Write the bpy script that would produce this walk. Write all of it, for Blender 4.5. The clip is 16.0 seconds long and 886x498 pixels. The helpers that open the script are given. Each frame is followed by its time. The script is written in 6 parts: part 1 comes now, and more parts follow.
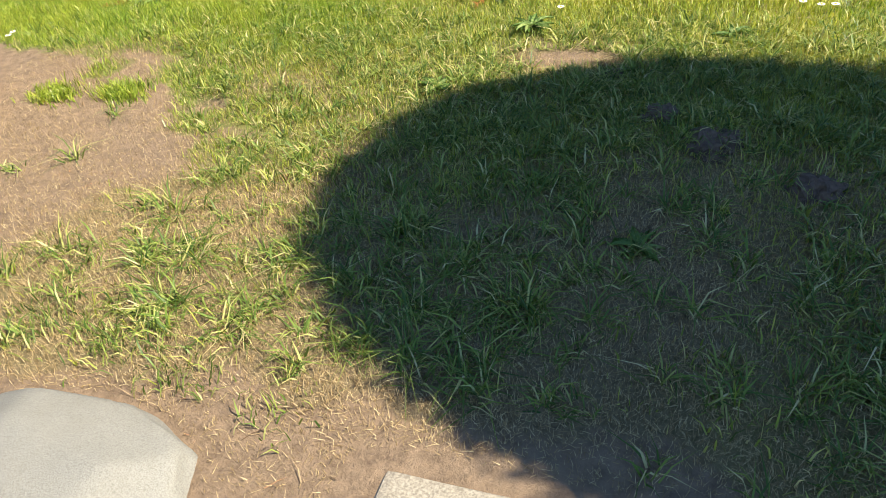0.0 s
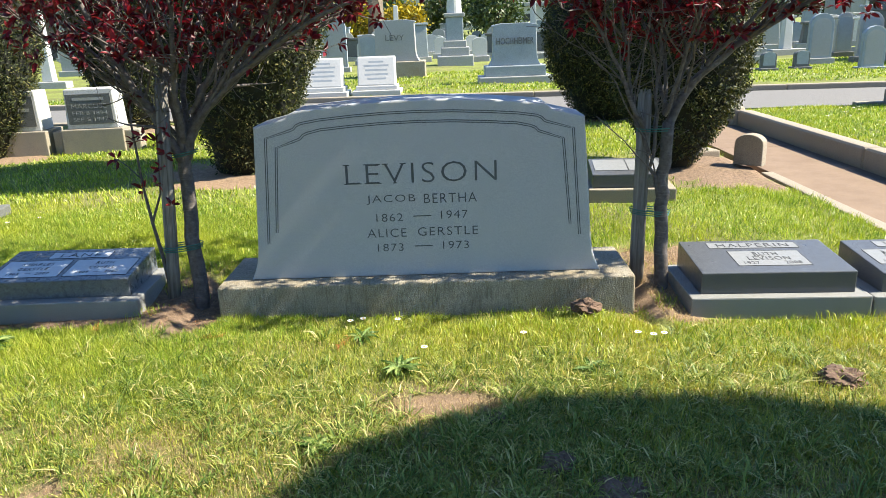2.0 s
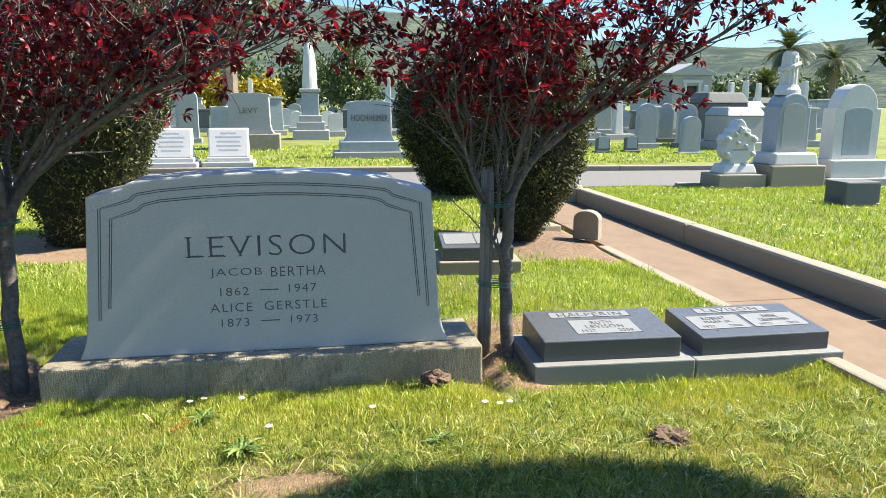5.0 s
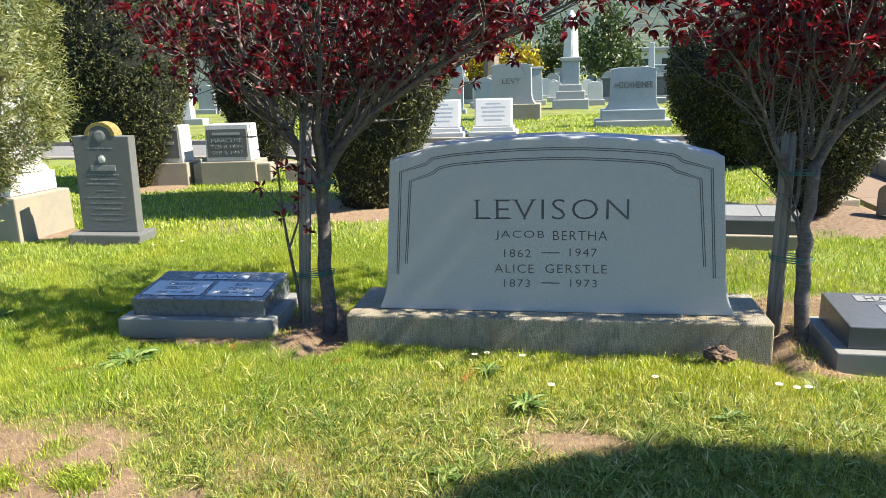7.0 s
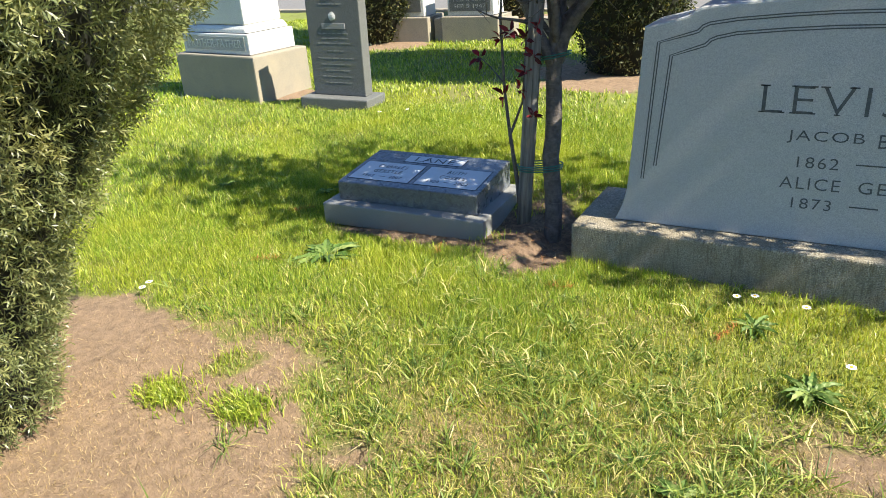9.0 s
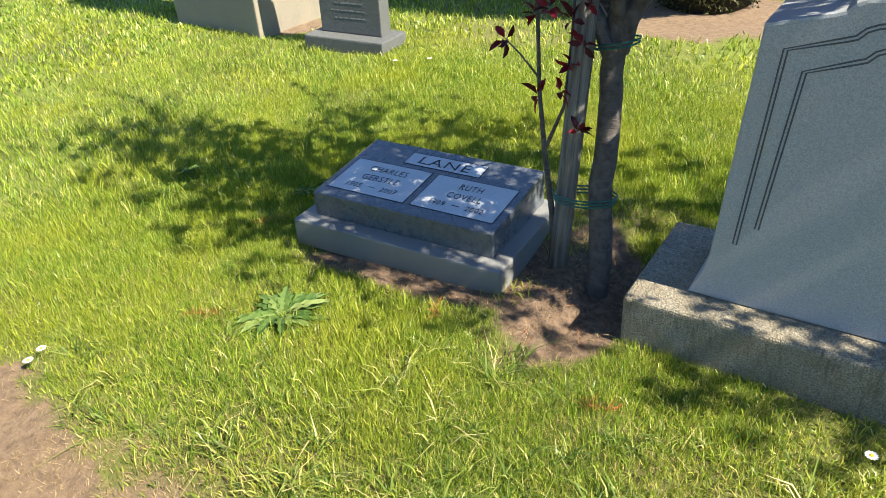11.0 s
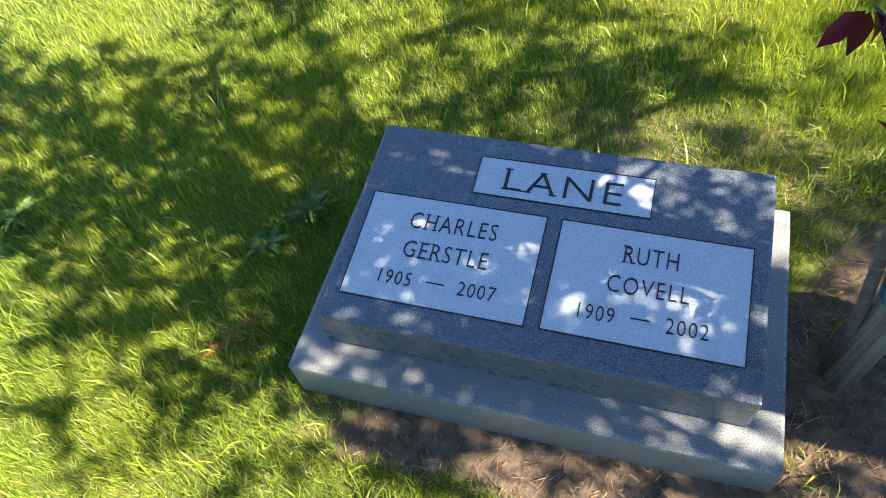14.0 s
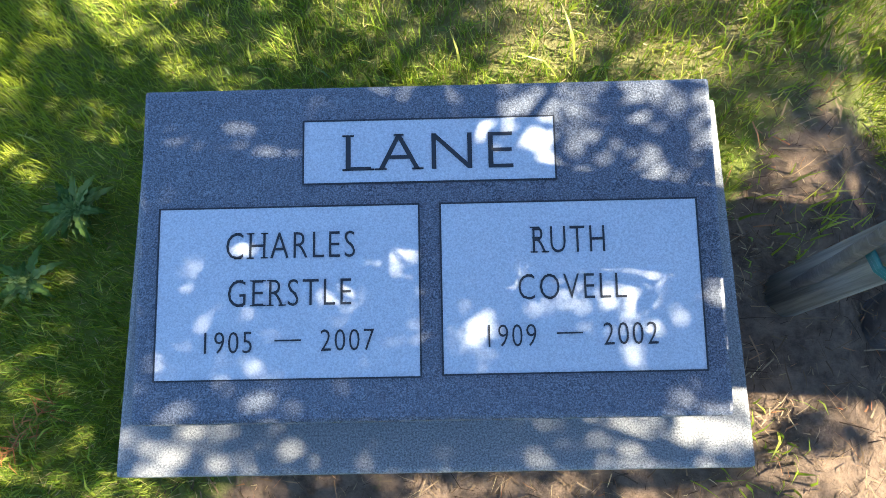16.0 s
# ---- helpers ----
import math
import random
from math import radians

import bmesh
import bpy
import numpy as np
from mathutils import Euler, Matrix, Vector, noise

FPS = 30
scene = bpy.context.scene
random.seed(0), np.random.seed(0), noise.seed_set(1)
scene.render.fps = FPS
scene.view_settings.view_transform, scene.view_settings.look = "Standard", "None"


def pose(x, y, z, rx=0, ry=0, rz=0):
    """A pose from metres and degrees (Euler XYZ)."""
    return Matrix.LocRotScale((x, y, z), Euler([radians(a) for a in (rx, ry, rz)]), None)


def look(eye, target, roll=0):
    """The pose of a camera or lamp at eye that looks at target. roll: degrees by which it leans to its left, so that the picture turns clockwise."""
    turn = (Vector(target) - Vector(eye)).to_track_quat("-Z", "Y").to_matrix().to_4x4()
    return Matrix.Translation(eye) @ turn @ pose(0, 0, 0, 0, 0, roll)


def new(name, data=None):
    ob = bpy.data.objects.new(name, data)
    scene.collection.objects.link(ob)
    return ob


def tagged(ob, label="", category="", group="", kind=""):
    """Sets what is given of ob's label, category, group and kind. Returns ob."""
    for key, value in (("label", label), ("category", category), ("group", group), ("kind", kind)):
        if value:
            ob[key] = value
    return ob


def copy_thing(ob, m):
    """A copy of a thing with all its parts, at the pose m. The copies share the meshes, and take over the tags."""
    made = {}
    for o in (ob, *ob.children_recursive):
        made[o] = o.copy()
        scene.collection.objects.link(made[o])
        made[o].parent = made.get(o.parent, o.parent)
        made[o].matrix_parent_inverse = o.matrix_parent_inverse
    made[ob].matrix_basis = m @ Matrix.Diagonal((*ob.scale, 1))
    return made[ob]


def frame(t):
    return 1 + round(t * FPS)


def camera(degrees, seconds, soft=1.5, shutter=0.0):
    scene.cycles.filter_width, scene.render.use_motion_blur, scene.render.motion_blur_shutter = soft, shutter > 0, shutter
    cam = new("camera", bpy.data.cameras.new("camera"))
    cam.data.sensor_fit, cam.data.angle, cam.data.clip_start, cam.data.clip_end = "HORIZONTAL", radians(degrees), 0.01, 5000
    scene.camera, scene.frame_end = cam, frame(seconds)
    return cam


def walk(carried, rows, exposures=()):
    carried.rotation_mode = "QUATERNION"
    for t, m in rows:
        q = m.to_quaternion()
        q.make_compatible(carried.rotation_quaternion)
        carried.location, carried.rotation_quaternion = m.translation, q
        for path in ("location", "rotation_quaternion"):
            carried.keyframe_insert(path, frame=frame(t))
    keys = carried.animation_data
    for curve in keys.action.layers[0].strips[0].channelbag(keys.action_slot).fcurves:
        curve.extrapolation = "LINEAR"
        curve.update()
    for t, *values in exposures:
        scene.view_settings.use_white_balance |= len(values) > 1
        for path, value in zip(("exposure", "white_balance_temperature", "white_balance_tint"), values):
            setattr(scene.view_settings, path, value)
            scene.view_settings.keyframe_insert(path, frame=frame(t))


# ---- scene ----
cam = camera(62.7, 16.0, soft=0.6)
PATH = [
    (0, (0.533, -3.725, 1.219), (-0.015, -2.251, -0.016), -6.9),
    (0.5, (0.405, -3.638, 1.245), (0.025, -2.006, 0.152), -5.7),
    (1, (0.259, -3.6, 1.299), (0.021, -1.844, 0.372), -4.5),
    (1.5, (0.194, -3.583, 1.349), (0.065, -1.732, 0.603), -3.3),
    (2, (0.215, -3.56, 1.4), (0.173, -1.648, 0.813), -2.2),
    (2.5, (0.24, -3.548, 1.41), (0.294, -1.604, 0.943), -1.4),
    (3, (0.252, -3.542, 1.413), (0.449, -1.595, 1.0), -0.6),
    (3.2, (0.256, -3.542, 1.411), (0.522, -1.601, 1.009), -0.3),
    (5.3, (0.259, -3.582, 1.4), (0.611, -1.655, 1.001), 0.2),
    (5.5, (0.245, -3.586, 1.402), (0.531, -1.647, 1.002), 0.1),
    (6, (0.188, -3.586, 1.391), (0.289, -1.629, 0.987), -0.3),
    (6.5, (0.138, -3.584, 1.378), (0.041, -1.631, 0.958), -0.9),
    (7, (0.093, -3.59, 1.376), (-0.231, -1.672, 0.908), -1.8),
    (7.5, (0.089, -3.505, 1.347), (-0.461, -1.658, 0.81), -2.9),
    (8, (0.124, -3.352, 1.337), (-0.629, -1.609, 0.709), -4.0),
    (8.5, (0.075, -3.122, 1.288), (-0.797, -1.474, 0.562), -4.3),
    (9, (-0.07, -2.806, 1.346), (-0.992, -1.225, 0.539), -4.2),
    (9.5, (-0.174, -2.569, 1.375), (-1.121, -1.044, 0.494), -4.4),
    (9.7, (-0.207, -2.481, 1.431), (-1.16, -0.977, 0.521), -4.6),
    (11.8, (-0.835, -1.362, 1.448), (-1.798, -0.027, 0.312), -4.5),
    (12, (-0.96, -1.286, 1.461), (-1.885, 0.044, 0.289), -4.3),
    (12.5, (-1.164, -1.036, 1.438), (-2.067, 0.218, 0.169), -6.0),
    (13, (-1.355, -0.803, 1.42), (-2.165, 0.394, 0.037), -7.3),
    (13.5, (-1.558, -0.604, 1.382), (-2.23, 0.502, -0.143), -9.4),
    (14, (-1.767, -0.446, 1.324), (-2.328, 0.563, -0.309), -12.5),
    (14.5, (-1.866, -0.261, 1.262), (-2.248, 0.64, -0.481), -12.4),
    (15, (-1.922, -0.111, 1.219), (-2.145, 0.617, -0.631), -11.9),
    (15.5, (-1.937, -0.014, 1.173), (-2.059, 0.556, -0.74), -9.9),
    (16, (-1.905, 0.079, 1.139), (-1.989, 0.548, -0.804), -8.3),
]
walk(cam, [(t, look(eye, target, roll)) for t, eye, target, roll in PATH],
     exposures=[(0, 1.40), (0.6, 1.72), (1.5, 1.70), (2.5, 1.58), (5.5, 1.66), (8.5, 1.62), (9.5, 1.45), (12.0, 1.54), (14.0, 2.05), (15.0, 2.38), (16, 2.5)])

# ---- world, sun, exposure ----
SUN_EL, SUN_AZ = 46.0, -0.7         # degrees above the ground; degrees from +x towards +y
sun_dir = Vector((math.cos(radians(SUN_EL)) * math.cos(radians(SUN_AZ)),
                  math.cos(radians(SUN_EL)) * math.sin(radians(SUN_AZ)), math.sin(radians(SUN_EL))))
world = bpy.data.worlds.new("sky")
scene.world = world
world.use_nodes = True
wn = world.node_tree
sky = wn.nodes.new("ShaderNodeTexSky")
sky.sky_type = "NISHITA"
sky.sun_disc = False
sky.sun_elevation = radians(SUN_EL)
sky.sun_rotation = radians(90 - SUN_AZ)
sky.altitude = 2200
sky.air_density, sky.dust_density, sky.ozone_density = 1.0, 0.0, 3.0
tint = wn.nodes.new("ShaderNodeMix")
tint.data_type, tint.blend_type = "RGBA", "MULTIPLY"
tint.inputs[0].default_value = 1.0
tint.inputs[7].default_value = (0.71, 0.81, 0.86, 1)
wc = wn.nodes.new("ShaderNodeTexCoord")
wx = wn.nodes.new("ShaderNodeSeparateXYZ")
wr = wn.nodes.new("ShaderNodeMapRange")
wr.inputs[1].default_value, wr.inputs[2].default_value = 0.0, 0.6
wr.inputs[3].default_value, wr.inputs[4].default_value = 0.42, 1.0
deep = wn.nodes.new("ShaderNodeMix")
deep.data_type, deep.blend_type = "RGBA", "MULTIPLY"
deep.inputs[0].default_value = 1.0
wn.links.new(wc.outputs["Generated"], wx.inputs[0])
wn.links.new(wx.outputs[2], wr.inputs[0])
wn.links.new(sky.outputs[0], deep.inputs[6])
wn.links.new(wr.outputs[0], deep.inputs[7])
wn.links.new(deep.outputs[2], tint.inputs[6])
wn.links.new(tint.outputs[2], wn.nodes["Background"].inputs[0])
wn.nodes["Background"].inputs[1].default_value = 0.148
sun_data = bpy.data.lights.new("sun", "SUN")
sun_data.energy, sun_data.angle, sun_data.color = 5.0, radians(0.53), (1.0, 0.92, 0.76)
sun = new("sun", sun_data)
sun.matrix_world = look(tuple(sun_dir * 50), (0, 0, 0))


# ---- materials ----
class M:
    """A small wrapper for building a node material."""

    def __init__(self, name):
        self.mat = bpy.data.materials.new(name)
        self.mat.use_nodes = True
        self.t = self.mat.node_tree
        self.bsdf = self.t.nodes["Principled BSDF"]
        self.out = self.t.nodes["Material Output"]
        self.tc = self.t.nodes.new("ShaderNodeTexCoord")

    def n(self, kind, **inputs):
        node = self.t.nodes.new(kind)
        for k, v in inputs.items():
            self.put(node, k.replace("_", " "), v)
        return node

    def put(self, node, key, v):
        sock = node.inputs[key]
        if isinstance(v, bpy.types.NodeSocket):
            self.t.links.new(v, sock)
        else:
            sock.default_value = v

    def noise(self, scale, detail=4, rough=0.6, distort=0.0, coord=None):
        return self.n("ShaderNodeTexNoise", Vector=coord or self.tc.outputs["Object"], Scale=scale, Detail=detail,
                      Roughness=rough, Distortion=distort).outputs["Fac"]

    def voronoi(self, scale, coord=None, out="Distance"):
        return self.n("ShaderNodeTexVoronoi", Vector=coord or self.tc.outputs["Object"], Scale=scale).outputs[out]

    def ramp(self, fac, stops):
        node = self.n("ShaderNodeValToRGB", Fac=fac)
        el = node.color_ramp.elements
        while len(el) < len(stops):
            el.new(0.5)
        for e, (p, c) in zip(el, stops):
            e.position = p
            e.color = (*c, 1) if not isinstance(c, (int, float)) else (c, c, c, 1)
        return node.outputs["Color"]

    def mix(self, fac, a, b, blend="MIX"):
        node = self.t.nodes.new("ShaderNodeMix")
        node.data_type, node.blend_type = "RGBA", blend
        for i, v in ((0, fac), (6, a), (7, b)):
            if isinstance(v, bpy.types.NodeSocket):
                self.t.links.new(v, node.inputs[i])
            else:
                node.inputs[i].default_value = v if i == 0 else (*v, 1)
        return node.outputs[2]

    def math(self, op, a, b=0.0):
        node = self.t.nodes.new("ShaderNodeMath")
        node.operation = op
        for i, v in ((0, a), (1, b)):
            if isinstance(v, bpy.types.NodeSocket):
                self.t.links.new(v, node.inputs[i])
            else:
                node.inputs[i].default_value = v
        return node.outputs[0]

    def done(self, color, rough=0.7, bump=None, strength=0.3, distance=0.01, spec=0.5, metal=0.0):
        self.put(self.bsdf, "Base Color", color if isinstance(color, bpy.types.NodeSocket) else (*color, 1))
        self.put(self.bsdf, "Roughness", rough)
        self.put(self.bsdf, "Specular IOR Level", spec)
        self.put(self.bsdf, "Metallic", metal)
        if bump is not None:
            b = self.n("ShaderNodeBump", Strength=strength, Distance=distance, Height=bump)
            self.t.links.new(b.outputs[0], self.bsdf.inputs["Normal"])
        return self.mat


def granite(name, base, dark, light, fine=420.0, rough=0.6, stain=0.25, stain_col=None, bump=0.25, moss=None):
    m = M(name)
    sp = m.ramp(m.noise(fine, 2, 0.7), [(0.36, dark), (0.5, base), (0.66, light)])
    crystals = m.ramp(m.voronoi(fine * 0.55), [(0.0, 0.75), (0.5, 1.05)])
    c = m.mix(0.35, sp, m.mix(1.0, sp, crystals, "MULTIPLY"))
    st = m.ramp(m.noise(3.2, 6, 0.65, 0.6), [(0.42, 0.0), (0.72, 1.0)])
    c = m.mix(m.math("MULTIPLY", st, stain), c, stain_col or tuple(v * 0.55 for v in base))
    if moss:
        ms = m.ramp(m.noise(14, 5, 0.7, 0.4), [(0.56, 0.0), (0.66, 1.0)])
        c = m.mix(m.math("MULTIPLY", ms, 0.65), c, moss)
    return m.done(c, m.ramp(m.noise(30), [(0.3, rough - 0.08), (0.7, rough + 0.1)]), m.noise(fine * 0.6, 3), bump, 0.0025)


def plain(name, col, rough=0.7, var=0.2, scale=25.0, bump=0.1):
    m = M(name)
    c = m.mix(m.ramp(m.noise(scale, 5), [(0.3, 0.0), (0.7, 1.0)]), tuple(v * (1 - var) for v in col), tuple(min(1, v * (1 + var)) for v in col))
    return m.done(c, rough, m.noise(scale * 4, 3), bump, 0.004)


def leaf_mat(name, stops, trans, rough=0.45, spec=0.5, amount=0.4, patch=None, tone=False):
    """Foliage: colour varies from leaf to leaf; light comes through."""
    m = M(name)
    geo = m.n("ShaderNodeNewGeometry")
    shade = geo.outputs["Random Per Island"]
    if tone:
        own = m.n("ShaderNodeAttribute")
        own.attribute_name = "tone"
        shade = own.outputs["Fac"]
    c = m.ramp(shade, stops)
    if patch:
        scale, col, lo, hi, most = patch
        f = m.ramp(m.noise(scale, 3, 0.6), [(lo, 0.0), (hi, most)])
        c = m.mix(f, c, col)
    m.done(c, rough, spec=spec)
    tr = m.n("ShaderNodeBsdfTranslucent", Color=m.mix(1.0, c, trans, "MULTIPLY"))
    mx = m.n("ShaderNodeMixShader", Fac=amount)
    m.t.links.new(m.bsdf.outputs[0], mx.inputs[1])
    m.t.links.new(tr.outputs[0], mx.inputs[2])
    m.t.links.new(mx.outputs[0], m.out.inputs[0])
    return m.mat


GREY = granite("grey_granite", (0.375, 0.39, 0.40), (0.295, 0.31, 0.32), (0.46, 0.47, 0.475), 300, 0.6, 0.32, (0.33, 0.345, 0.35), 0.22, (0.37, 0.385, 0.39))
m = M("rough_base_granite")
mp = m.n("ShaderNodeMapping", Vector=m.tc.outputs["Object"], Scale=(75, 75, 16))
tool = m.noise(1.0, 4, 0.65, 0.3, mp.outputs[0])
rb = m.ramp(m.noise(190, 3, 0.7), [(0.34, (0.13, 0.115, 0.085)), (0.5, (0.30, 0.27, 0.205)), (0.66, (0.45, 0.42, 0.34))])
rb = m.mix(m.ramp(tool, [(0.34, 0.6), (0.5, 0.0)]), rb, (0.11, 0.095, 0.068))
rb = m.mix(m.ramp(m.noise(2.6, 6, 0.7, 0.8), [(0.45, 0.0), (0.68, 0.65)]), rb, (0.24, 0.185, 0.10))
rb = m.mix(m.ramp(m.noise(7, 5, 0.7, 0.5), [(0.55, 0.0), (0.70, 0.45)]), rb, (0.12, 0.105, 0.08))
ROUGH_GREY = m.done(rb, 0.85, m.math("ADD", tool, m.noise(140, 3)), 1.0, 0.008)
ENGRAVED = plain("engraved_groove", (0.085, 0.095, 0.10), 0.85, 0.25, 60)
BLUE = granite("polished_blue_grey_granite", (0.10, 0.111, 0.13), (0.045, 0.05, 0.06), (0.22, 0.24, 0.265), 460, 0.28, 0.1, (0.05, 0.06, 0.08), 0.05)
PANEL = granite("frosted_panel_granite", (0.48, 0.50, 0.515), (0.39, 0.41, 0.425), (0.57, 0.59, 0.60), 420, 0.5, 0.08, (0.33, 0.38, 0.45), 0.08)
SAWN = granite("sawn_grey_granite", (0.21, 0.212, 0.205), (0.105, 0.108, 0.105), (0.33, 0.33, 0.315), 380, 0.6, 0.3, (0.15, 0.15, 0.145), 0.3)
LETTER = plain("dark_letter_paint", (0.02, 0.022, 0.026), 0.7, 0.2, 80)
CHARCOAL = granite("charcoal_granite", (0.07, 0.075, 0.082), (0.03, 0.033, 0.037), (0.16, 0.165, 0.17), 400, 0.35, 0.1, (0.05, 0.05, 0.055), 0.05)
PANEL_L = granite("pale_panel_granite", (0.205, 0.212, 0.212), (0.16, 0.167, 0.167), (0.26, 0.265, 0.262), 400, 0.45, 0.15, (0.26, 0.26, 0.25), 0.08)
MARBLE = granite("weathered_white_marble", (0.50, 0.50, 0.48), (0.40, 0.40, 0.39), (0.60, 0.60, 0.58), 90, 0.55, 0.4, (0.42, 0.42, 0.39), 0.2)
CREAM = granite("cream_stone", (0.235, 0.21, 0.165), (0.15, 0.135, 0.105), (0.31, 0.28, 0.225), 200, 0.8, 0.5, (0.34, 0.29, 0.2), 0.5)
DARKSTONE = granite("dark_slate_stone", (0.105, 0.11, 0.108), (0.05, 0.053, 0.052), (0.19, 0.195, 0.185), 260, 0.75, 0.4, (0.09, 0.095, 0.09), 0.4)
LICHEN = plain("yellow_lichen", (0.20, 0.16, 0.05), 0.95, 0.45, 45, 0.6)
PALE = granite("pale_grey_granite", (0.32, 0.32, 0.31), (0.22, 0.225, 0.22), (0.42, 0.42, 0.40), 160, 0.6, 0.35, (0.27, 0.27, 0.25), 0.3)
BLUEST = granite("blue_grey_stone", (0.27, 0.31, 0.34), (0.18, 0.21, 0.23), (0.37, 0.41, 0.43), 160, 0.65, 0.4, (0.17, 0.19, 0.2), 0.3)
CONCRETE = granite("old_concrete", (0.26, 0.225, 0.17), (0.17, 0.145, 0.11), (0.35, 0.31, 0.24), 160, 0.9, 0.5, (0.24, 0.2, 0.15), 0.7)
m = M("plum_bark")
bk = m.mix(m.ramp(m.noise(35, 5), [(0.3, 0.0), (0.7, 1.0)]), (0.055, 0.045, 0.040), (0.14, 0.122, 0.112))
mp = m.n("ShaderNodeMapping", Vector=m.tc.outputs["Object"], Scale=(9, 9, 110))
ring = m.ramp(m.noise(1.0, 3, 0.6, 0.4, mp.outputs[0]), [(0.58, 0.0), (0.72, 1.0)])
bk = m.mix(m.math("MULTIPLY", ring, 0.4), bk, (0.24, 0.215, 0.20))
BARK = m.done(bk, 0.8, m.math("ADD", m.noise(90, 5), ring), 0.5, 0.004)
m = M("weathered_post")
mp = m.n("ShaderNodeMapping", Vector=m.tc.outputs["Object"], Scale=(60, 60, 2.5))
gr = m.noise(1.0, 5, 0.7, 0.5, mp.outputs[0])
POST = m.done(m.mix(m.ramp(gr, [(0.35, 0.0), (0.65, 1.0)]), (0.09, 0.082, 0.072), (0.25, 0.235, 0.21)), 0.9, gr, 0.8, 0.006)
TIE = plain("green_tie", (0.02, 0.12, 0.105), 0.45, 0.3, 60)
# near-black: the shade deep between yew sprigs, put into a colour
SHADE_CORE = plain("shrub_shade_core", (0.010, 0.012, 0.006), 0.95, 0.5, 14, 0.4)
YEW = leaf_mat("yew_needles", [(0.0, (0.014, 0.022, 0.007)), (0.5, (0.034, 0.046, 0.013)), (0.82, (0.085, 0.095, 0.028)), (1.0, (0.19, 0.165, 0.055))],
               (1.0, 1.0, 0.3), 0.55, 0.3, 0.12, (2.2, (0.12, 0.085, 0.03), 0.52, 0.74, 0.4))
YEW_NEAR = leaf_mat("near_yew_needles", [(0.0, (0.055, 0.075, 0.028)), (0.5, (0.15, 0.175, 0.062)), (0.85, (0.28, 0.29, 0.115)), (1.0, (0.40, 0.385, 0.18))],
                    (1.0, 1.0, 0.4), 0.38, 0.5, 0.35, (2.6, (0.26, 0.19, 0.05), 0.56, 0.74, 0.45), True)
PLUM = leaf_mat("plum_leaves", [(0.0, (0.045, 0.009, 0.014)), (0.4, (0.10, 0.012, 0.020)), (0.8, (0.20, 0.014, 0.026)), (1.0, (0.32, 0.035, 0.04))],
                (1.0, 0.35, 0.5), 0.42, 0.4, 0.5)
FAR_LEAF = leaf_mat("far_tree_leaves", [(0.0, (0.03, 0.05, 0.018)), (0.6, (0.06, 0.09, 0.03)), (1.0, (0.11, 0.13, 0.05))], (0.8, 1.0, 0.4), 0.5, 0.4, 0.25)
YELLOW_LEAF = leaf_mat("yellow_blossom", [(0.0, (0.10, 0.11, 0.02)), (0.5, (0.36, 0.28, 0.02)), (1.0, (0.52, 0.40, 0.03))], (1.0, 0.9, 0.3), 0.6, 0.3, 0.3)
PALM_LEAF = leaf_mat("palm_fronds", [(0.0, (0.035, 0.05, 0.02)), (1.0, (0.12, 0.13, 0.05))], (0.8, 1.0, 0.4), 0.5, 0.4, 0.2)
TRUNK_FAR = plain("far_trunk_bark", (0.20, 0.16, 0.12), 0.9, 0.35, 6, 0.5)
GRASS = leaf_mat("lawn_grass", [(0.0, (0.075, 0.145, 0.016)), (0.4, (0.21, 0.32, 0.032)), (0.75, (0.38, 0.46, 0.058)), (0.93, (0.55, 0.55, 0.11)), (1.0, (0.68, 0.57, 0.26))],
                 (0.93, 1.0, 0.36), 0.36, 0.5, 0.38, (1.3, (0.44, 0.45, 0.04), 0.45, 0.68, 0.6))
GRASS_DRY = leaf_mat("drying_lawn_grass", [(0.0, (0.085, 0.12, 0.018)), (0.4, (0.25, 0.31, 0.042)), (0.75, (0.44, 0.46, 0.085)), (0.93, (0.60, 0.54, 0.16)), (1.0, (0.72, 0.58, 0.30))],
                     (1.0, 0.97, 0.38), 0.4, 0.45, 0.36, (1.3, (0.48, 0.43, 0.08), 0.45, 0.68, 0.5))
COARSE = leaf_mat("coarse_grass", [(0.0, (0.05, 0.10, 0.015)), (0.45, (0.15, 0.22, 0.035)), (0.75, (0.29, 0.34, 0.07)), (0.9, (0.48, 0.44, 0.16)), (1.0, (0.66, 0.55, 0.30))],
                  (1.0, 1.0, 0.4), 0.5, 0.35, 0.3)
STRAW = leaf_mat("dry_straw", [(0.0, (0.20, 0.135, 0.06)), (0.5, (0.42, 0.30, 0.145)), (1.0, (0.68, 0.54, 0.30))], (1.0, 0.9, 0.6), 0.6, 0.3, 0.25)
WEED = leaf_mat("weed_leaves", [(0.0, (0.05, 0.11, 0.02)), (0.7, (0.14, 0.22, 0.05)), (1.0, (0.26, 0.32, 0.10))], (0.9, 1.0, 0.4), 0.5, 0.3, 0.3)
PETAL = plain("white_petals", (0.8, 0.8, 0.78), 0.6, 0.05)
DAISY_EYE = plain("yellow_flower_centre", (0.65, 0.42, 0.03), 0.7, 0.1)

